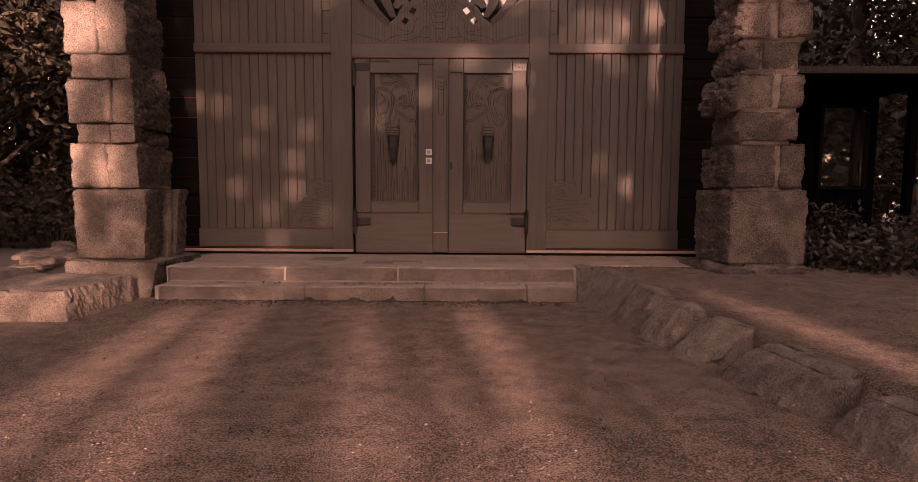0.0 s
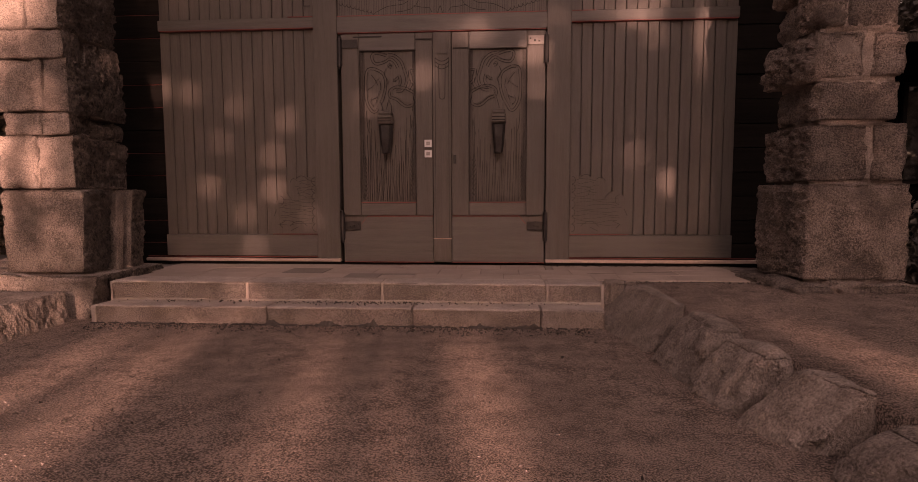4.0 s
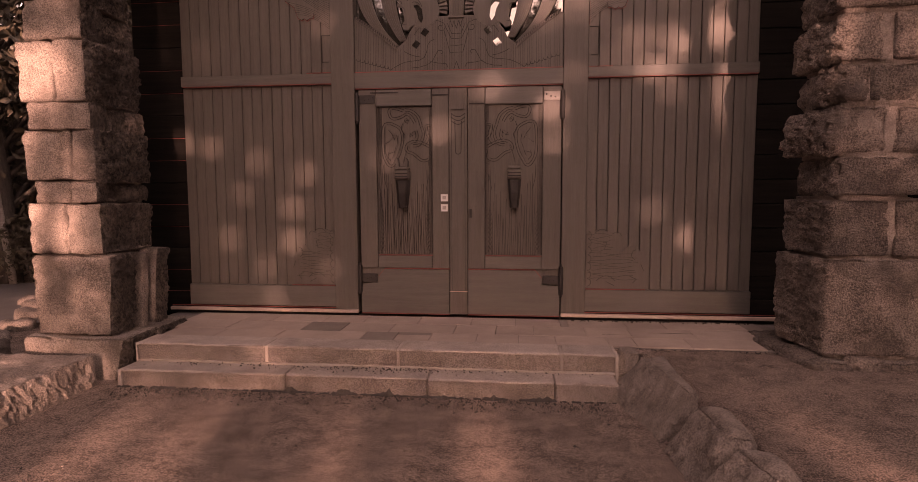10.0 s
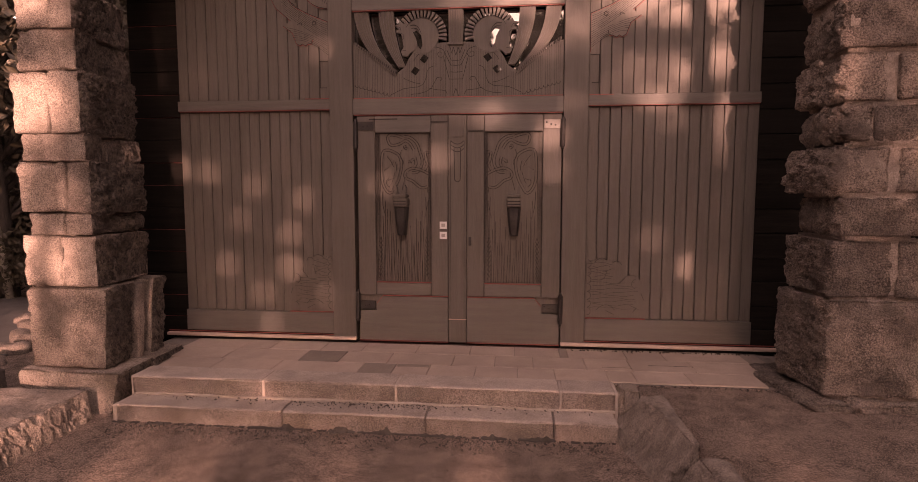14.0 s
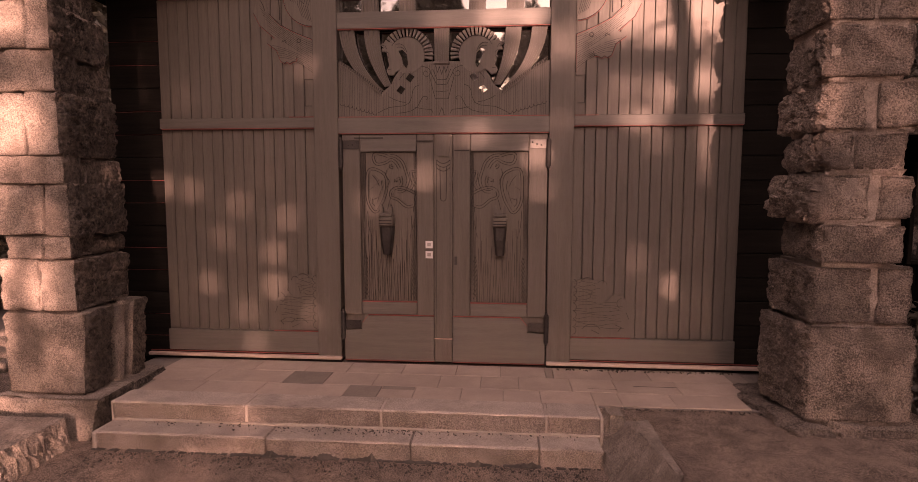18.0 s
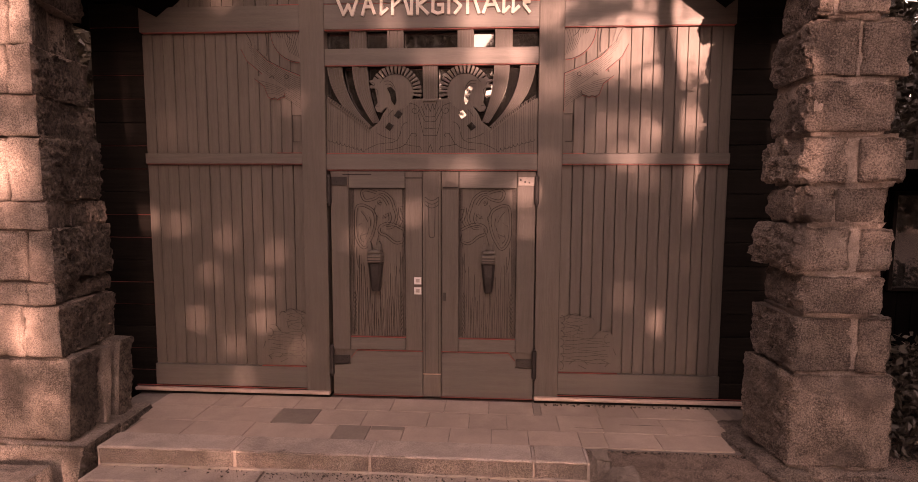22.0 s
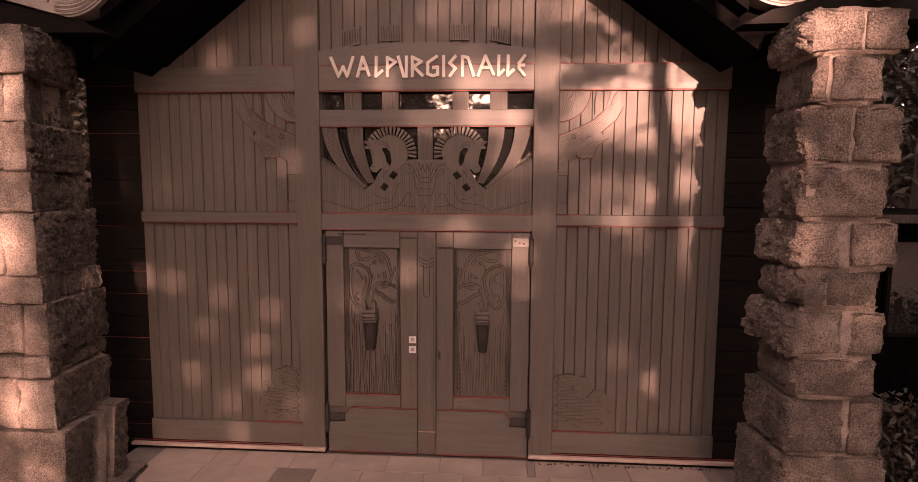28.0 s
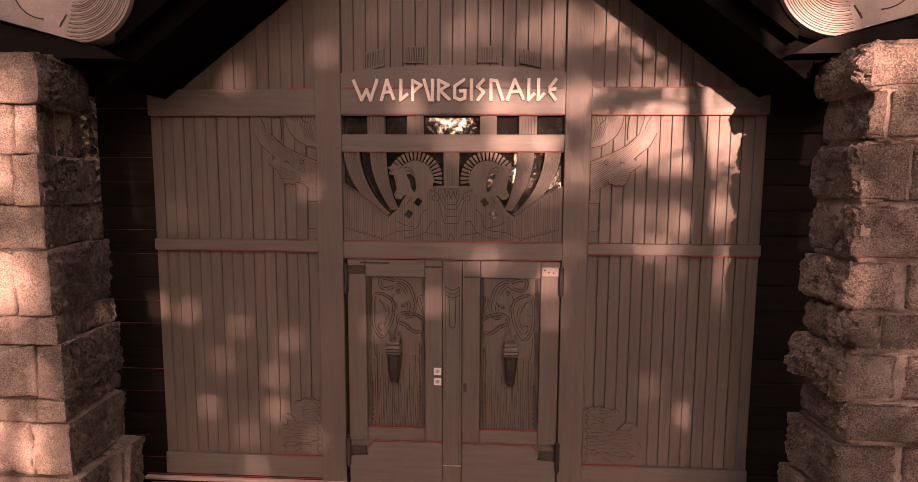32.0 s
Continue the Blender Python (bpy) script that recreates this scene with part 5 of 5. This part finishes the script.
# Grove behind the forecourt: its leaves shade the gable, its gaps let the low sun through.
# x and z where the light meets the wall's plane, half width, half height, share of light
GAPS = [(-1.93, 2.05, 0.0495, 0.0495, 1), (-1.86, .83, 0.0429, 0.0429, 1), (-1.46, 3.18, 0.0528, 0.0528, 1), (-2.85, 2.91, 0.0264, 0.0264, 1), (-2.26, 1.75, 0.0297, 0.0297, 1), (-3.16, 1.95, 0.05, 0.06, 1), (-2.80, 1.87, 0.033, 0.0198, 1),
        (-1.87, 1.2, 0.0297, 0.0297, 1), (-2.62, .85, 0.033, 0.033, 1), (-2.1, .2, 0.033, 0.033, 1), (-1.7, 1.6, 0.0264, 0.0264, 1), (-2.2, 4.27, 0.033, 0.0462, 1), (-.72, 4.81, 0.0396, 0.0396, 1), (-1.29, 4.52, 0.033, 0.033, 1), (-2.45, 1.35, 0.0264, 0.0264, 1), (-2.2, .55, 0.0264, 0.0264, 1),
        (-.2, 2.02, 0.0429, 0.033, 1), (-.81, 1.73, 0.0462, 0.0297, 1), (.99, 2.25, 0.05, 0.08, .8), (1.03, 1.9, 0.0528, 0.0132, 1), (.3, 2.5, 0.2, 0.03, .4), (1.19, 2.56, 0.0264, 0.0264, 1), (-1.45, .5, 0.033, 0.033, 1),
        (2.05, 1.15, 0.05, 0.07, .5), (2.44, .93, 0.05, 0.09, .5), (2.2, 2.4, 0.04, 0.02, .8), (2.03, 2.62, 0.15, 0.04, .6),
        (2.20, 3.66, 0.5, 0.24, .75), (2.0, 4.06, 0.7, 0.12, .7), (2.66, 3.72, 0.2, 0.36, .85), (2.64, 3.03, 0.09, 0.12, .9), (2.74, 2.4, 0.02, 0.42, .6), (2.24, 2.88, 0.22, 0.09, .5), (1.85, 2.95, 0.08, 0.05, .35),
        (1.58, 3.62, 0.16, 0.22, .45), (1.22, 4.06, 0.12, 0.16, .5), (1.22, 3.36, 0.1, 0.12, .4), (.75, 3.65, 0.38, 0.09, .7), (.65, 4.0, 0.45, 0.1, .6), (.1, 3.66, 0.22, 0.07, .45), (.9, 3.3, 0.2, 0.15, .25), (-.45, 4.0, 0.12, 0.06, .4),
        (1.52, 4.75, 0.18, 0.2, .5), (2.0, 4.55, 0.22, 0.2, .5), (2.55, 4.3, 0.28, 0.2, .95), (1.0, 4.75, 0.4, 0.16, .35), (.2, 4.75, 0.2, 0.12, .35),
        (3.0, 3.92, 0.16, 0.09, .9), (-3.90, 2.23, 0.32, 0.25, 1), (-4.02, 1.0, 0.1, 0.25, .9), (-3.66, .86, 0.08, 0.18, 1), (-3.9, 3.2, 0.2, 0.16, .9), (-3.6, 1.4, 0.07, 0.07, .5), (-3.68, 3.6, 0.14, 0.2, .9),
        (-1.86, -.25, 0.1, 0.14, .2), (-3.8, .5, 0.46, 1.1, .09), (-3.9, 2.9, 0.46, 1.3, .12), (3.2, 1.0, 0.46, 1.2, .03), (3.2, 3.2, 0.46, 1.1, .05), (-4.1, 1.3, 0.06, 1.7, .7), (-4.4, -.45, 0.6, 0.25, .45), (-3.9, -.45, 0.5, 0.22, .5), (-6.8, -.2, 1.6, 0.3, .7),
        (-3.4, 4.62, 0.35, 0.3, .12), (3.05, 4.65, 0.4, 0.25, .07), (-8.3, 3.3, 1.7, 1.7, .85)]
SHADE = [(1.9, 3.18, .36, .13), (1.2, 3.67, .12, .08), (1.45, 3.22, .16, .14), (1.75, 2.75, .25, .08)]
STREAKS = [(-2.4, .5, .12, -.50, 0), (-.7, 1.2, .06, -.50, 0), (-2.72, .13, .8, -.62, 0), (-2.15, .14, .7, -.60, 0), (-1.06, .14, .6, -.60, -.1), (-.62, .06, .5, -.80, 0), (-.14, .14, .8, -.60, .8), (1.69, .11, 1, -.42, .68), (-4.4, .3, .5, -.56, 0), (-6.8, 1.8, .35, -.56, 0), (-.6, 2.0, .28, -1.0, 0)]
rng = np.random.default_rng(5)
slope_x, slope_z = SUN_DIR.x / SUN_DIR.y, SUN_DIR.z / SUN_DIR.y


def shaded(wx, wz, rng, thickness=4.85, pad=0.045):
    """Which leaves stay: gaps, by where their light meets the wall's plane, keep only as many as dim it to their share."""
    chance = np.ones(len(wx))
    for cx, cz, rx, rz, share in GAPS:
        inside = ((wx - cx) / (rx + pad)) ** 2 + ((wz - cz) / (rz + pad)) ** 2 < 1
        chance[inside] = np.minimum(chance[inside], -math.log(share) / thickness)
    for cx, w, share, top, slant in STREAKS:
        inside = (abs(wx - cx - slant * (wz + 0.8)) < w + pad) & (wz < top + (pad if pad > 0.1 else 0))
        chance[inside] = np.minimum(chance[inside], -math.log(share) / thickness)
    if pad < 0.1:
        for cx, cz, rx, rz in SHADE:
            chance[((wx - cx) / rx) ** 2 + ((wz - cz) / rz) ** 2 < 1] = 0.5
    return rng.uniform(0, 1, len(wx)) < chance


def grove_leaves(x0, x1, z0, z1, per_area):
    """Leaf places in the grove, by the patch of the wall's plane that they shade."""
    n = int((x1 - x0) * (z1 - z0) * per_area)
    wx, wz, py = rng.uniform(x0, x1, n), rng.uniform(z0, z1, n), rng.uniform(-33, -28, n)
    keep = shaded(wx, wz, rng)
    return np.stack([wx + slope_x * py, py, wz + slope_z * py], 1)[keep]


fine_pts = grove_leaves(-5.0, 4.0, -1.7, 5.3, 1900)
pts = np.concatenate([grove_leaves(4.0, 12, -3.0, 7.5, 415), grove_leaves(-5.0, 4.0, 5.3, 7.5, 260), grove_leaves(-5.0, 4.0, -3.0, -1.7, 415), grove_leaves(-10, -5, -3.0, 4.0, 900), grove_leaves(-18, -10, -3.0, 7.0, 600)])
fine_nearest = np.argmin(np.abs(fine_pts[:, :1] - np.array([[-4.5, 1.5, 10.0, 12.5, 15]])), 1)
nearest = np.argmin(np.abs(pts[:, :1] - np.array([[-4.5, 1.5, 10.0, 12.5, 15]])), 1)
for k, x in enumerate((-4.5, 1.5, 10.0, 12.5, 15)):
    grove = empty("beech_tree")
    tagged(grove, "tall beech with a wide low crown beside the forecourt", "tree", "trees round the hall")
    bm = bmesh.new()
    tube(bm, [Vector((x, -30.5, -0.35)), Vector((x + 0.2, -30.3, 5)), Vector((x, -30.5, 12))], [0.3, 0.24, 0.08], 10)
    for j in range(14):
        z = 2 + j * 0.7
        a = j * 2.4
        tube(bm, [Vector((x + 0.1, -30.5, z)), Vector((x + 1.4 * math.cos(a), -30.5 + math.sin(a), z + 0.5)), Vector((x + 2.8 * math.cos(a), -30.5 + 1.8 * math.sin(a), z + 0.7))], [0.05, 0.03, 0.01], 5)
    part("trunk", bm, BARK, grove, smooth=True)
    mine = pts[nearest == k]
    leaves("crown", mine, 0.15, LEAF, grove, rng)
    small = fine_pts[fine_nearest == k]
    if len(small):
        leaves("inner_crown", small, 0.07, LEAF, grove, rng)

# ---- near tree behind the forecourt ----
near_tree = tagged(empty("young_tree"), "slim young tree with sparse leaves by the forecourt", "tree", "trees round the hall")
bm = bmesh.new()
TY = -10.0


def cast(wx, wz):
    """The place in the tree that shades this spot of the wall's plane."""
    return Vector((wx + slope_x * TY, TY, wz + slope_z * TY))


stem = [cast(2.62, -1.74), cast(2.55, 1.6), cast(2.46, 2.71), cast(2.48, 3.25), cast(2.39, 3.67), cast(2.34, 3.94), cast(2.32, 4.25), cast(2.20, 4.9), cast(2.22, 6.0), cast(2.3, 7.2)]
tube(bm, stem, [0.13, 0.115, 0.105, 0.10, 0.10, 0.095, 0.09, 0.08, 0.06, 0.03], 9)
for a, b, c in (((2.40, 3.62), (2.1, 3.5), (1.75, 3.2)), ((2.34, 4.0), (2.0, 4.05), (1.5, 4.08)), ((2.33, 4.1), (2.5, 4.2), (2.66, 4.28)), ((2.26, 4.6), (2.0, 4.62), (1.6, 4.75)), ((2.2, 4.9), (2.5, 5.1), (2.9, 5.5)), ((2.2, 5.2), (1.8, 5.5), (1.4, 5.9))):
    tube(bm, [cast(*a), cast(*b) + Vector((0, -0.1, 0.02)), cast(*c) + Vector((0, -0.2, 0))], [0.03, 0.018, 0.007], 6)
part("trunk", bm, BARK, near_tree, smooth=True)
rng = np.random.default_rng(8)
CLUMPS = [(1.68, 4.07, .15, .045, 190), (1.52, 4.02, .10, .05, 60), (1.9, 4.10, .12, .03, 70), (2.05, 4.52, .14, .10, 150), (1.75, 4.55, .12, .10, 70), (2.20, 4.75, .10, .12, 90), (1.45, 4.50, .10, .08, 50), (2.55, 4.10, .07, .04, 25), (2.66, 3.40, .07, .09, 40),
          (1.95, 3.20, .17, .08, 170), (1.70, 3.22, .14, .07, 90), (1.20, 3.67, .08, .06, 70), (2.30, 3.10, .10, .08, 50), (2.0, 5.3, .3, .2, 160), (2.4, 5.8, .35, .2, 160), (1.6, 5.9, .3, .2, 120), (2.2, 6.5, .3, .25, 160)]
pts = np.concatenate([np.array([cast(x, z)]) + rng.normal(size=(n, 3)) * np.array([sx, 0.2, sz]) for x, z, sx, sz, n in CLUMPS])
leaves("crown", pts, 0.045, LEAF, near_tree, rng)

# ---- shed, hedge and fence east of the hall ----
shed = tagged(empty("shed"), "small dark wooden shed with a flat overhanging roof", "shed")
for i in range(9):
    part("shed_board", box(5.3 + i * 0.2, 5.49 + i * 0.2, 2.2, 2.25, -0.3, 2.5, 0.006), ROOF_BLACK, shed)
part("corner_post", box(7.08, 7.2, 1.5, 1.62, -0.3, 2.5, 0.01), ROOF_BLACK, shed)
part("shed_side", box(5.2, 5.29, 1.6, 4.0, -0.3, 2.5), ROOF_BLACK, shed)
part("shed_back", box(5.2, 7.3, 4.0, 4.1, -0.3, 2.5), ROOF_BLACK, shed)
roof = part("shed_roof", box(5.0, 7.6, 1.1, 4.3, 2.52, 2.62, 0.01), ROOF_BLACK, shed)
part("roof_edge", box(4.98, 7.62, 1.07, 1.098, 2.54, 2.64, 0.004), BARK, roof)
window = part("shed_window", box(6.18, 6.86, 2.165, 2.175, 0.95, 2.22), GLASS, shed, "dark glass with pale reflections")
for x0, x1, z0, z1 in ((6.12, 6.18, 0.9, 2.28), (6.86, 6.92, 0.9, 2.28), (6.18, 6.86, 2.22, 2.28), (6.18, 6.86, 0.89, 0.95)):
    part("window_frame", box(x0, x1, 2.14, 2.19, z0, z1, 0.006), WOOD_BLACK, window)
for i, (x, y, h) in enumerate(((6.5, 0.6, 0.95), (7.6, 0.3, 1.05), (8.8, 0.1, 1.0), (10.2, -0.2, 1.05))):
    post = part("fence_post", tube(bmesh.new(), [Vector((x, y, -0.35)), Vector((x + 0.02, y, h - 0.05)), Vector((x + 0.02, y, h))], [0.06, 0.055, 0.04], 9), BARK, smooth=True)
    tagged(post, "rough wooden fence post among the shrubs", "fence post", "fence posts")


def shrub(name, x, y, w, h, count, size, seed, label, group, mat=None, base=-0.3):
    rng = np.random.default_rng(seed)
    thing = tagged(empty(name), label, "shrub", group)
    bm = bmesh.new()
    tips = []
    for i in range(16):
        a, r = rng.uniform(0, math.tau), w * math.sqrt(rng.uniform(0.0, 1))
        tip = Vector((x + r * math.cos(a), y + r * math.sin(a), base + h * rng.uniform(0.4, 1.0) * (1 - 0.3 * (r / w) ** 2)))
        root = Vector((x + 0.3 * r * math.cos(a), y + 0.3 * r * math.sin(a), base))
        tube(bm, [root, root.lerp(tip, 0.55) + Vector((0, 0, 0.08)), tip], [0.018, 0.012, 0.004], 5)
        tips.append(tuple(tip))
    part("stem", bm, BARK, thing)
    t = np.array(tips)
    p = t[rng.integers(0, len(t), count)] + rng.normal(size=(count, 3)) * np.array([w * 0.24, w * 0.24, h * 0.13])
    p[:, 2] = np.maximum(p[:, 2], base + 0.02)
    leaves("foliage", p, size, mat or LEAF_SHADED, thing, rng)


for i, (x, y, w, h) in enumerate(((5.2, -0.9, 0.8, 0.75), (5.9, -1.9, 0.9, 0.7), (6.6, -2.7, 1.0, 0.75), (5.2, 0.3, 0.7, 0.8), (6.4, -0.2, 0.9, 0.85), (7.4, -1.2, 1.0, 0.85), (7.7, 0.6, 1.0, 1.25), (9.0, -0.4, 1.1, 1.3), (9.4, 1.2, 1.2, 1.9), (11, 0.5, 1.4, 2.0), (8.6, -2.2, 1.0, 0.8))):
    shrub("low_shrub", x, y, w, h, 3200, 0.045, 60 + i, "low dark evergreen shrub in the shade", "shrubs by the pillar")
for i, (x, y, w, h) in enumerate(((-8.0, 4.0, 0.9, 1.4), (-9.8, 5.5, 1.2, 1.8), (-7.5, 6.5, 1.2, 2.0), (-12, 6, 1.5, 2.2), (-6.5, 9, 1.2, 2.2), (-14, 9, 1.6, 2.4), (-5.0, 7.5, 0.9, 1.8))):
    shrub("woodland_shrub", x, y, w, h, 4200, 0.06, 80 + i, "dense brown-green shrub at the wood's edge", "shrubs at the wood's edge", LEAF)
shrub("dry_sprig", -3.98, -0.75, 0.16, 0.75, 90, 0.02, 99, "thin dry sprig beside the pillar's foot", "", EARTH)

# ---- road and stones west of the hall ----
bm = bmesh.new()
pts_in = [(-5.2, -3.0), (-5.35, -1.0), (-5.5, 0.6), (-6.2, 2.2), (-7.6, 3.2), (-10.5, 3.8), (-16, 4.0)]
pts_out = [(-9.0, -3.0), (-9.0, -1.0), (-9.2, 0.0), (-9.6, 0.9), (-10.2, 1.4), (-12, 1.6), (-16, 1.7)]
a = [bm.verts.new((x, y, -0.285)) for x, y in pts_in]
b = [bm.verts.new((x, y, -0.285)) for x, y in pts_out]
for i in range(len(a) - 1):
    bm.faces.new((a[i], a[i + 1], b[i + 1], b[i]))
bmesh.ops.recalc_face_normals(bm, faces=bm.faces)
tagged(part("road", bm, ROAD), "worn pale asphalt lane curving behind the hall", "road", "", "structure")
for i in range(12):
    u = i / 11
    x, y = -5.1 - 2.2 * u ** 1.6, -1.6 + 4.9 * u
    ob = part("edge_stone", stone_bm(-0.18, 0.18, -0.14, 0.14, -0.12, 0.06 + 0.05 * (i % 3), 500 + i, 0.05, 0.03, cuts=5), GRANITE, None, smooth=True)
    ob.location, ob.rotation_euler = (x, y, -0.3), (0, 0, i * 0.8)
    tagged(ob, "small pale field stone along the lane", "stone", "stones along the lane")
birch = tagged(empty("birch_tree"), "slender birch with pale bark beside the lane", "tree", "trees round the hall")
part("trunk", tube(bmesh.new(), [Vector((-8.62, 3.25, -0.35)), Vector((-8.88, 3.27, 1.6)), Vector((-9.2, 3.3, 4.5)), Vector((-9.4, 3.3, 8.0))], [0.065, 0.055, 0.045, 0.02], 9), BIRCH, birch, smooth=True)
leaves("crown", np.array([(-9.3, 3.4, 6.8)]) + rng.normal(size=(1500, 3)) * np.array([0.9, 0.9, 1.3]), 0.05, LEAF, birch, rng)

# ---- far woods: a ring of trees round the clearing ----
rng = np.random.default_rng(77)
for name, a0, a1, n, h, r0 in (("far_woods", 20, 160, 60000, 13, 20), ("far_woods", -200, -160, 16000, 11, 24), ("far_woods", -20, 20, 26000, 12, 16), ("far_woods", -160, -20, 110000, 22, 36)):
    ang = np.radians(rng.uniform(a0, a1, n))
    rad = r0 + rng.gamma(2.0, 3.0, n)
    lump = 0.75 + 0.25 * np.sin(ang * 23) * np.sin(ang * 9 + 1)
    z = -0.3 + h * lump * rng.uniform(0, 1, n) ** 0.8
    p = np.stack([rad * np.cos(ang), rad * np.sin(ang), z], 1)
    if a0 == -160:
        gap = (p[:, 0] / p[:, 1] > -0.06) & (p[:, 0] / p[:, 1] < 0.15) & (p[:, 2] > 6.5) & (p[:, 2] < 12.5)
        p = p[~(gap & (rng.uniform(0, 1, len(p)) < 0.82))]
        p = p[shaded(p[:, 0] - slope_x * p[:, 1], p[:, 2] - slope_z * p[:, 1], rng, 400.0, 0.32)]
    woods = leaves(name, p, 0.44 if a0 == -160 else 0.26, LEAF, None, rng)
    tagged(woods, "dense broadleaf woods round the clearing", "woods", "", "stuff")

# ---- litter on the ground ----
n = 900
lx, ly = rng.uniform(-2.9, 1.6, n), -1.60 - np.abs(rng.normal(0, 0.12, n))
m2 = 500
lx = np.concatenate([lx, rng.uniform(-5, 6, m2)])
ly = np.concatenate([ly, rng.uniform(-6.5, -1.7, m2)])
keep2 = ~((lx > 1.3) & (ly < -1.2)) & ~((lx < -2.75) & (ly > -2.9))
p = np.stack([lx, ly, np.full(len(lx), -0.318)], 1)[keep2]
p[:, 2] = [ground_height(x, y) + 0.006 for x, y, _ in p]
n = 260
crumb_x = rng.uniform(-2.7, 1.4, n)
crumb = np.stack([np.where(rng.uniform(0, 1, n) < 0.5, crumb_x, -0.6 + 0.5 * rng.normal(size=n)), -1.33 - np.abs(rng.normal(0, 0.06, n)), np.full(n, -0.157)], 1)
sill_x = rng.uniform(1.2, 3.0, 130)
by_sill = np.stack([sill_x, -0.05 - np.abs(rng.normal(0, 0.025, 130)), np.full(130, 0.006)], 1)
by_slab = np.stack([rng.uniform(1.5, 2.9, 90), -1.06 - np.abs(rng.normal(0, 0.03, 90)), np.full(90, -0.008)], 1)
p = np.concatenate([p, crumb, by_sill, by_slab])
tagged(leaves("leaf_litter", p, 0.014, EARTH, None, rng), "scattered dry leaf litter and crumbs on the gravel", "leaf litter", "", "stuff")

# ---- loose grit on the forecourt and the path ----
def grit(name, xs, ys, zs, sizes, rng, label):
    """Small six-cornered stones, one mesh."""
    n = len(xs)
    c = np.stack([xs, ys, zs], 1)
    axes = np.array([(1, 0, 0), (0, 1, 0), (-1, 0, 0), (0, -1, 0), (0, 0, 0.4), (0, 0, -0.5)], float)
    turn = rng.uniform(0, math.tau, n)
    co, si = np.cos(turn), np.sin(turn)
    shape = axes[None] * rng.uniform(0.6, 1.2, (n, 6, 1)) * sizes[:, None, None]
    v = np.stack([shape[..., 0] * co[:, None] - shape[..., 1] * si[:, None], shape[..., 0] * si[:, None] + shape[..., 1] * co[:, None], shape[..., 2]], 2) + c[:, None]
    tri = np.array([(0, 1, 4), (1, 2, 4), (2, 3, 4), (3, 0, 4), (1, 0, 5), (2, 1, 5), (3, 2, 5), (0, 3, 5)])
    f = (tri[None] + (np.arange(n) * 6)[:, None, None]).reshape(-1, 3)
    me = bpy.data.meshes.new(name)
    me.from_pydata(v.reshape(-1, 3).tolist(), [], f.tolist())
    me.materials.append(PEBBLE)
    return tagged(new(name, me), label, "gravel", "", "stuff")


n = 80000
gx, gy = rng.uniform(-4.2, 3.2, n), -1.6 - 5.2 * rng.uniform(0, 1, n) ** 1.0
ok = ~((gx < -2.8) & (gy > -2.8)) & (gx < np.where(gy < -1.3, 1.47 + 0.14 * (-1.3 - gy), 1.5))
gx, gy = gx[ok], gy[ok]
gz = np.array([ground_height(x, y) for x, y in zip(gx, gy)]) + 0.001
grit("forecourt_grit", gx, gy, gz, rng.gamma(3.0, 0.0009, len(gx)) + 0.0015, rng, "loose brown and pale grit on the forecourt")
n = 34000
gx, gy = rng.uniform(1.5, 5.2, n), rng.uniform(-5.5, -0.75, n)
ok = gx > np.array([ramp_edge(y) for y in gy]) + 0.1
gx, gy = gx[ok], gy[ok]
grit("path_grit", gx, gy, -0.014 - 0.030 * np.maximum(0, -gy - 1.05), rng.gamma(3.0, 0.0009, len(gx)) + 0.0015, rng, "loose brown grit on the raised path")

# ---- porch slabs ----
slab_rng = random.Random(21)
# rows from the door outwards: y of the far and near edge, the joints along x, which slabs are dark
ROWS = [(-0.012, -0.345, (-2.95, -2.30, -1.98, -1.42, -0.98, -0.40, 0.16, 0.62, 1.08, 1.16, 1.74, 2.12, 2.90), (8,)),
        (-0.350, -0.705, (-2.95, -2.31, -1.52, -1.11, -0.62, 0.02, 0.43, 0.80, 1.30, 1.72, 2.31, 2.88), (2,)),
        (-0.710, -1.018, (-2.80, -2.26, -1.66, -0.83, -0.51, -0.18, 0.26, 0.65, 0.99, 1.46, 1.70, 2.17, 2.79), (3,))]
for y1, y0, joints, dark in ROWS:
    for k, (a, b) in enumerate(zip(joints, joints[1:])):
        part("slab", box(a + 0.0025, b - 0.0025, y0 + 0.0025, y1 - 0.0025, -0.03, 0.0005 + slab_rng.uniform(-0.0015, 0.0015), 0.003), SLAB_DARK if k in dark else SLAB, porch)
part("slab", box(-0.50, -0.19, -0.80, -0.715, -0.02, 0.0032, 0.002), SLAB_DARK, porch)
part("slab", box(2.885, 3.06, -0.34, -0.02, -0.03, 0.0, 0.003), SLAB_DARK, porch)
for a, b, y in ((1.45, 1.72, -0.62), (1.90, 2.31, -0.52)):
    part("crack_line", box(a, b, y - 0.002, y + 0.002, -0.01, 0.0026), GROOVE, porch)
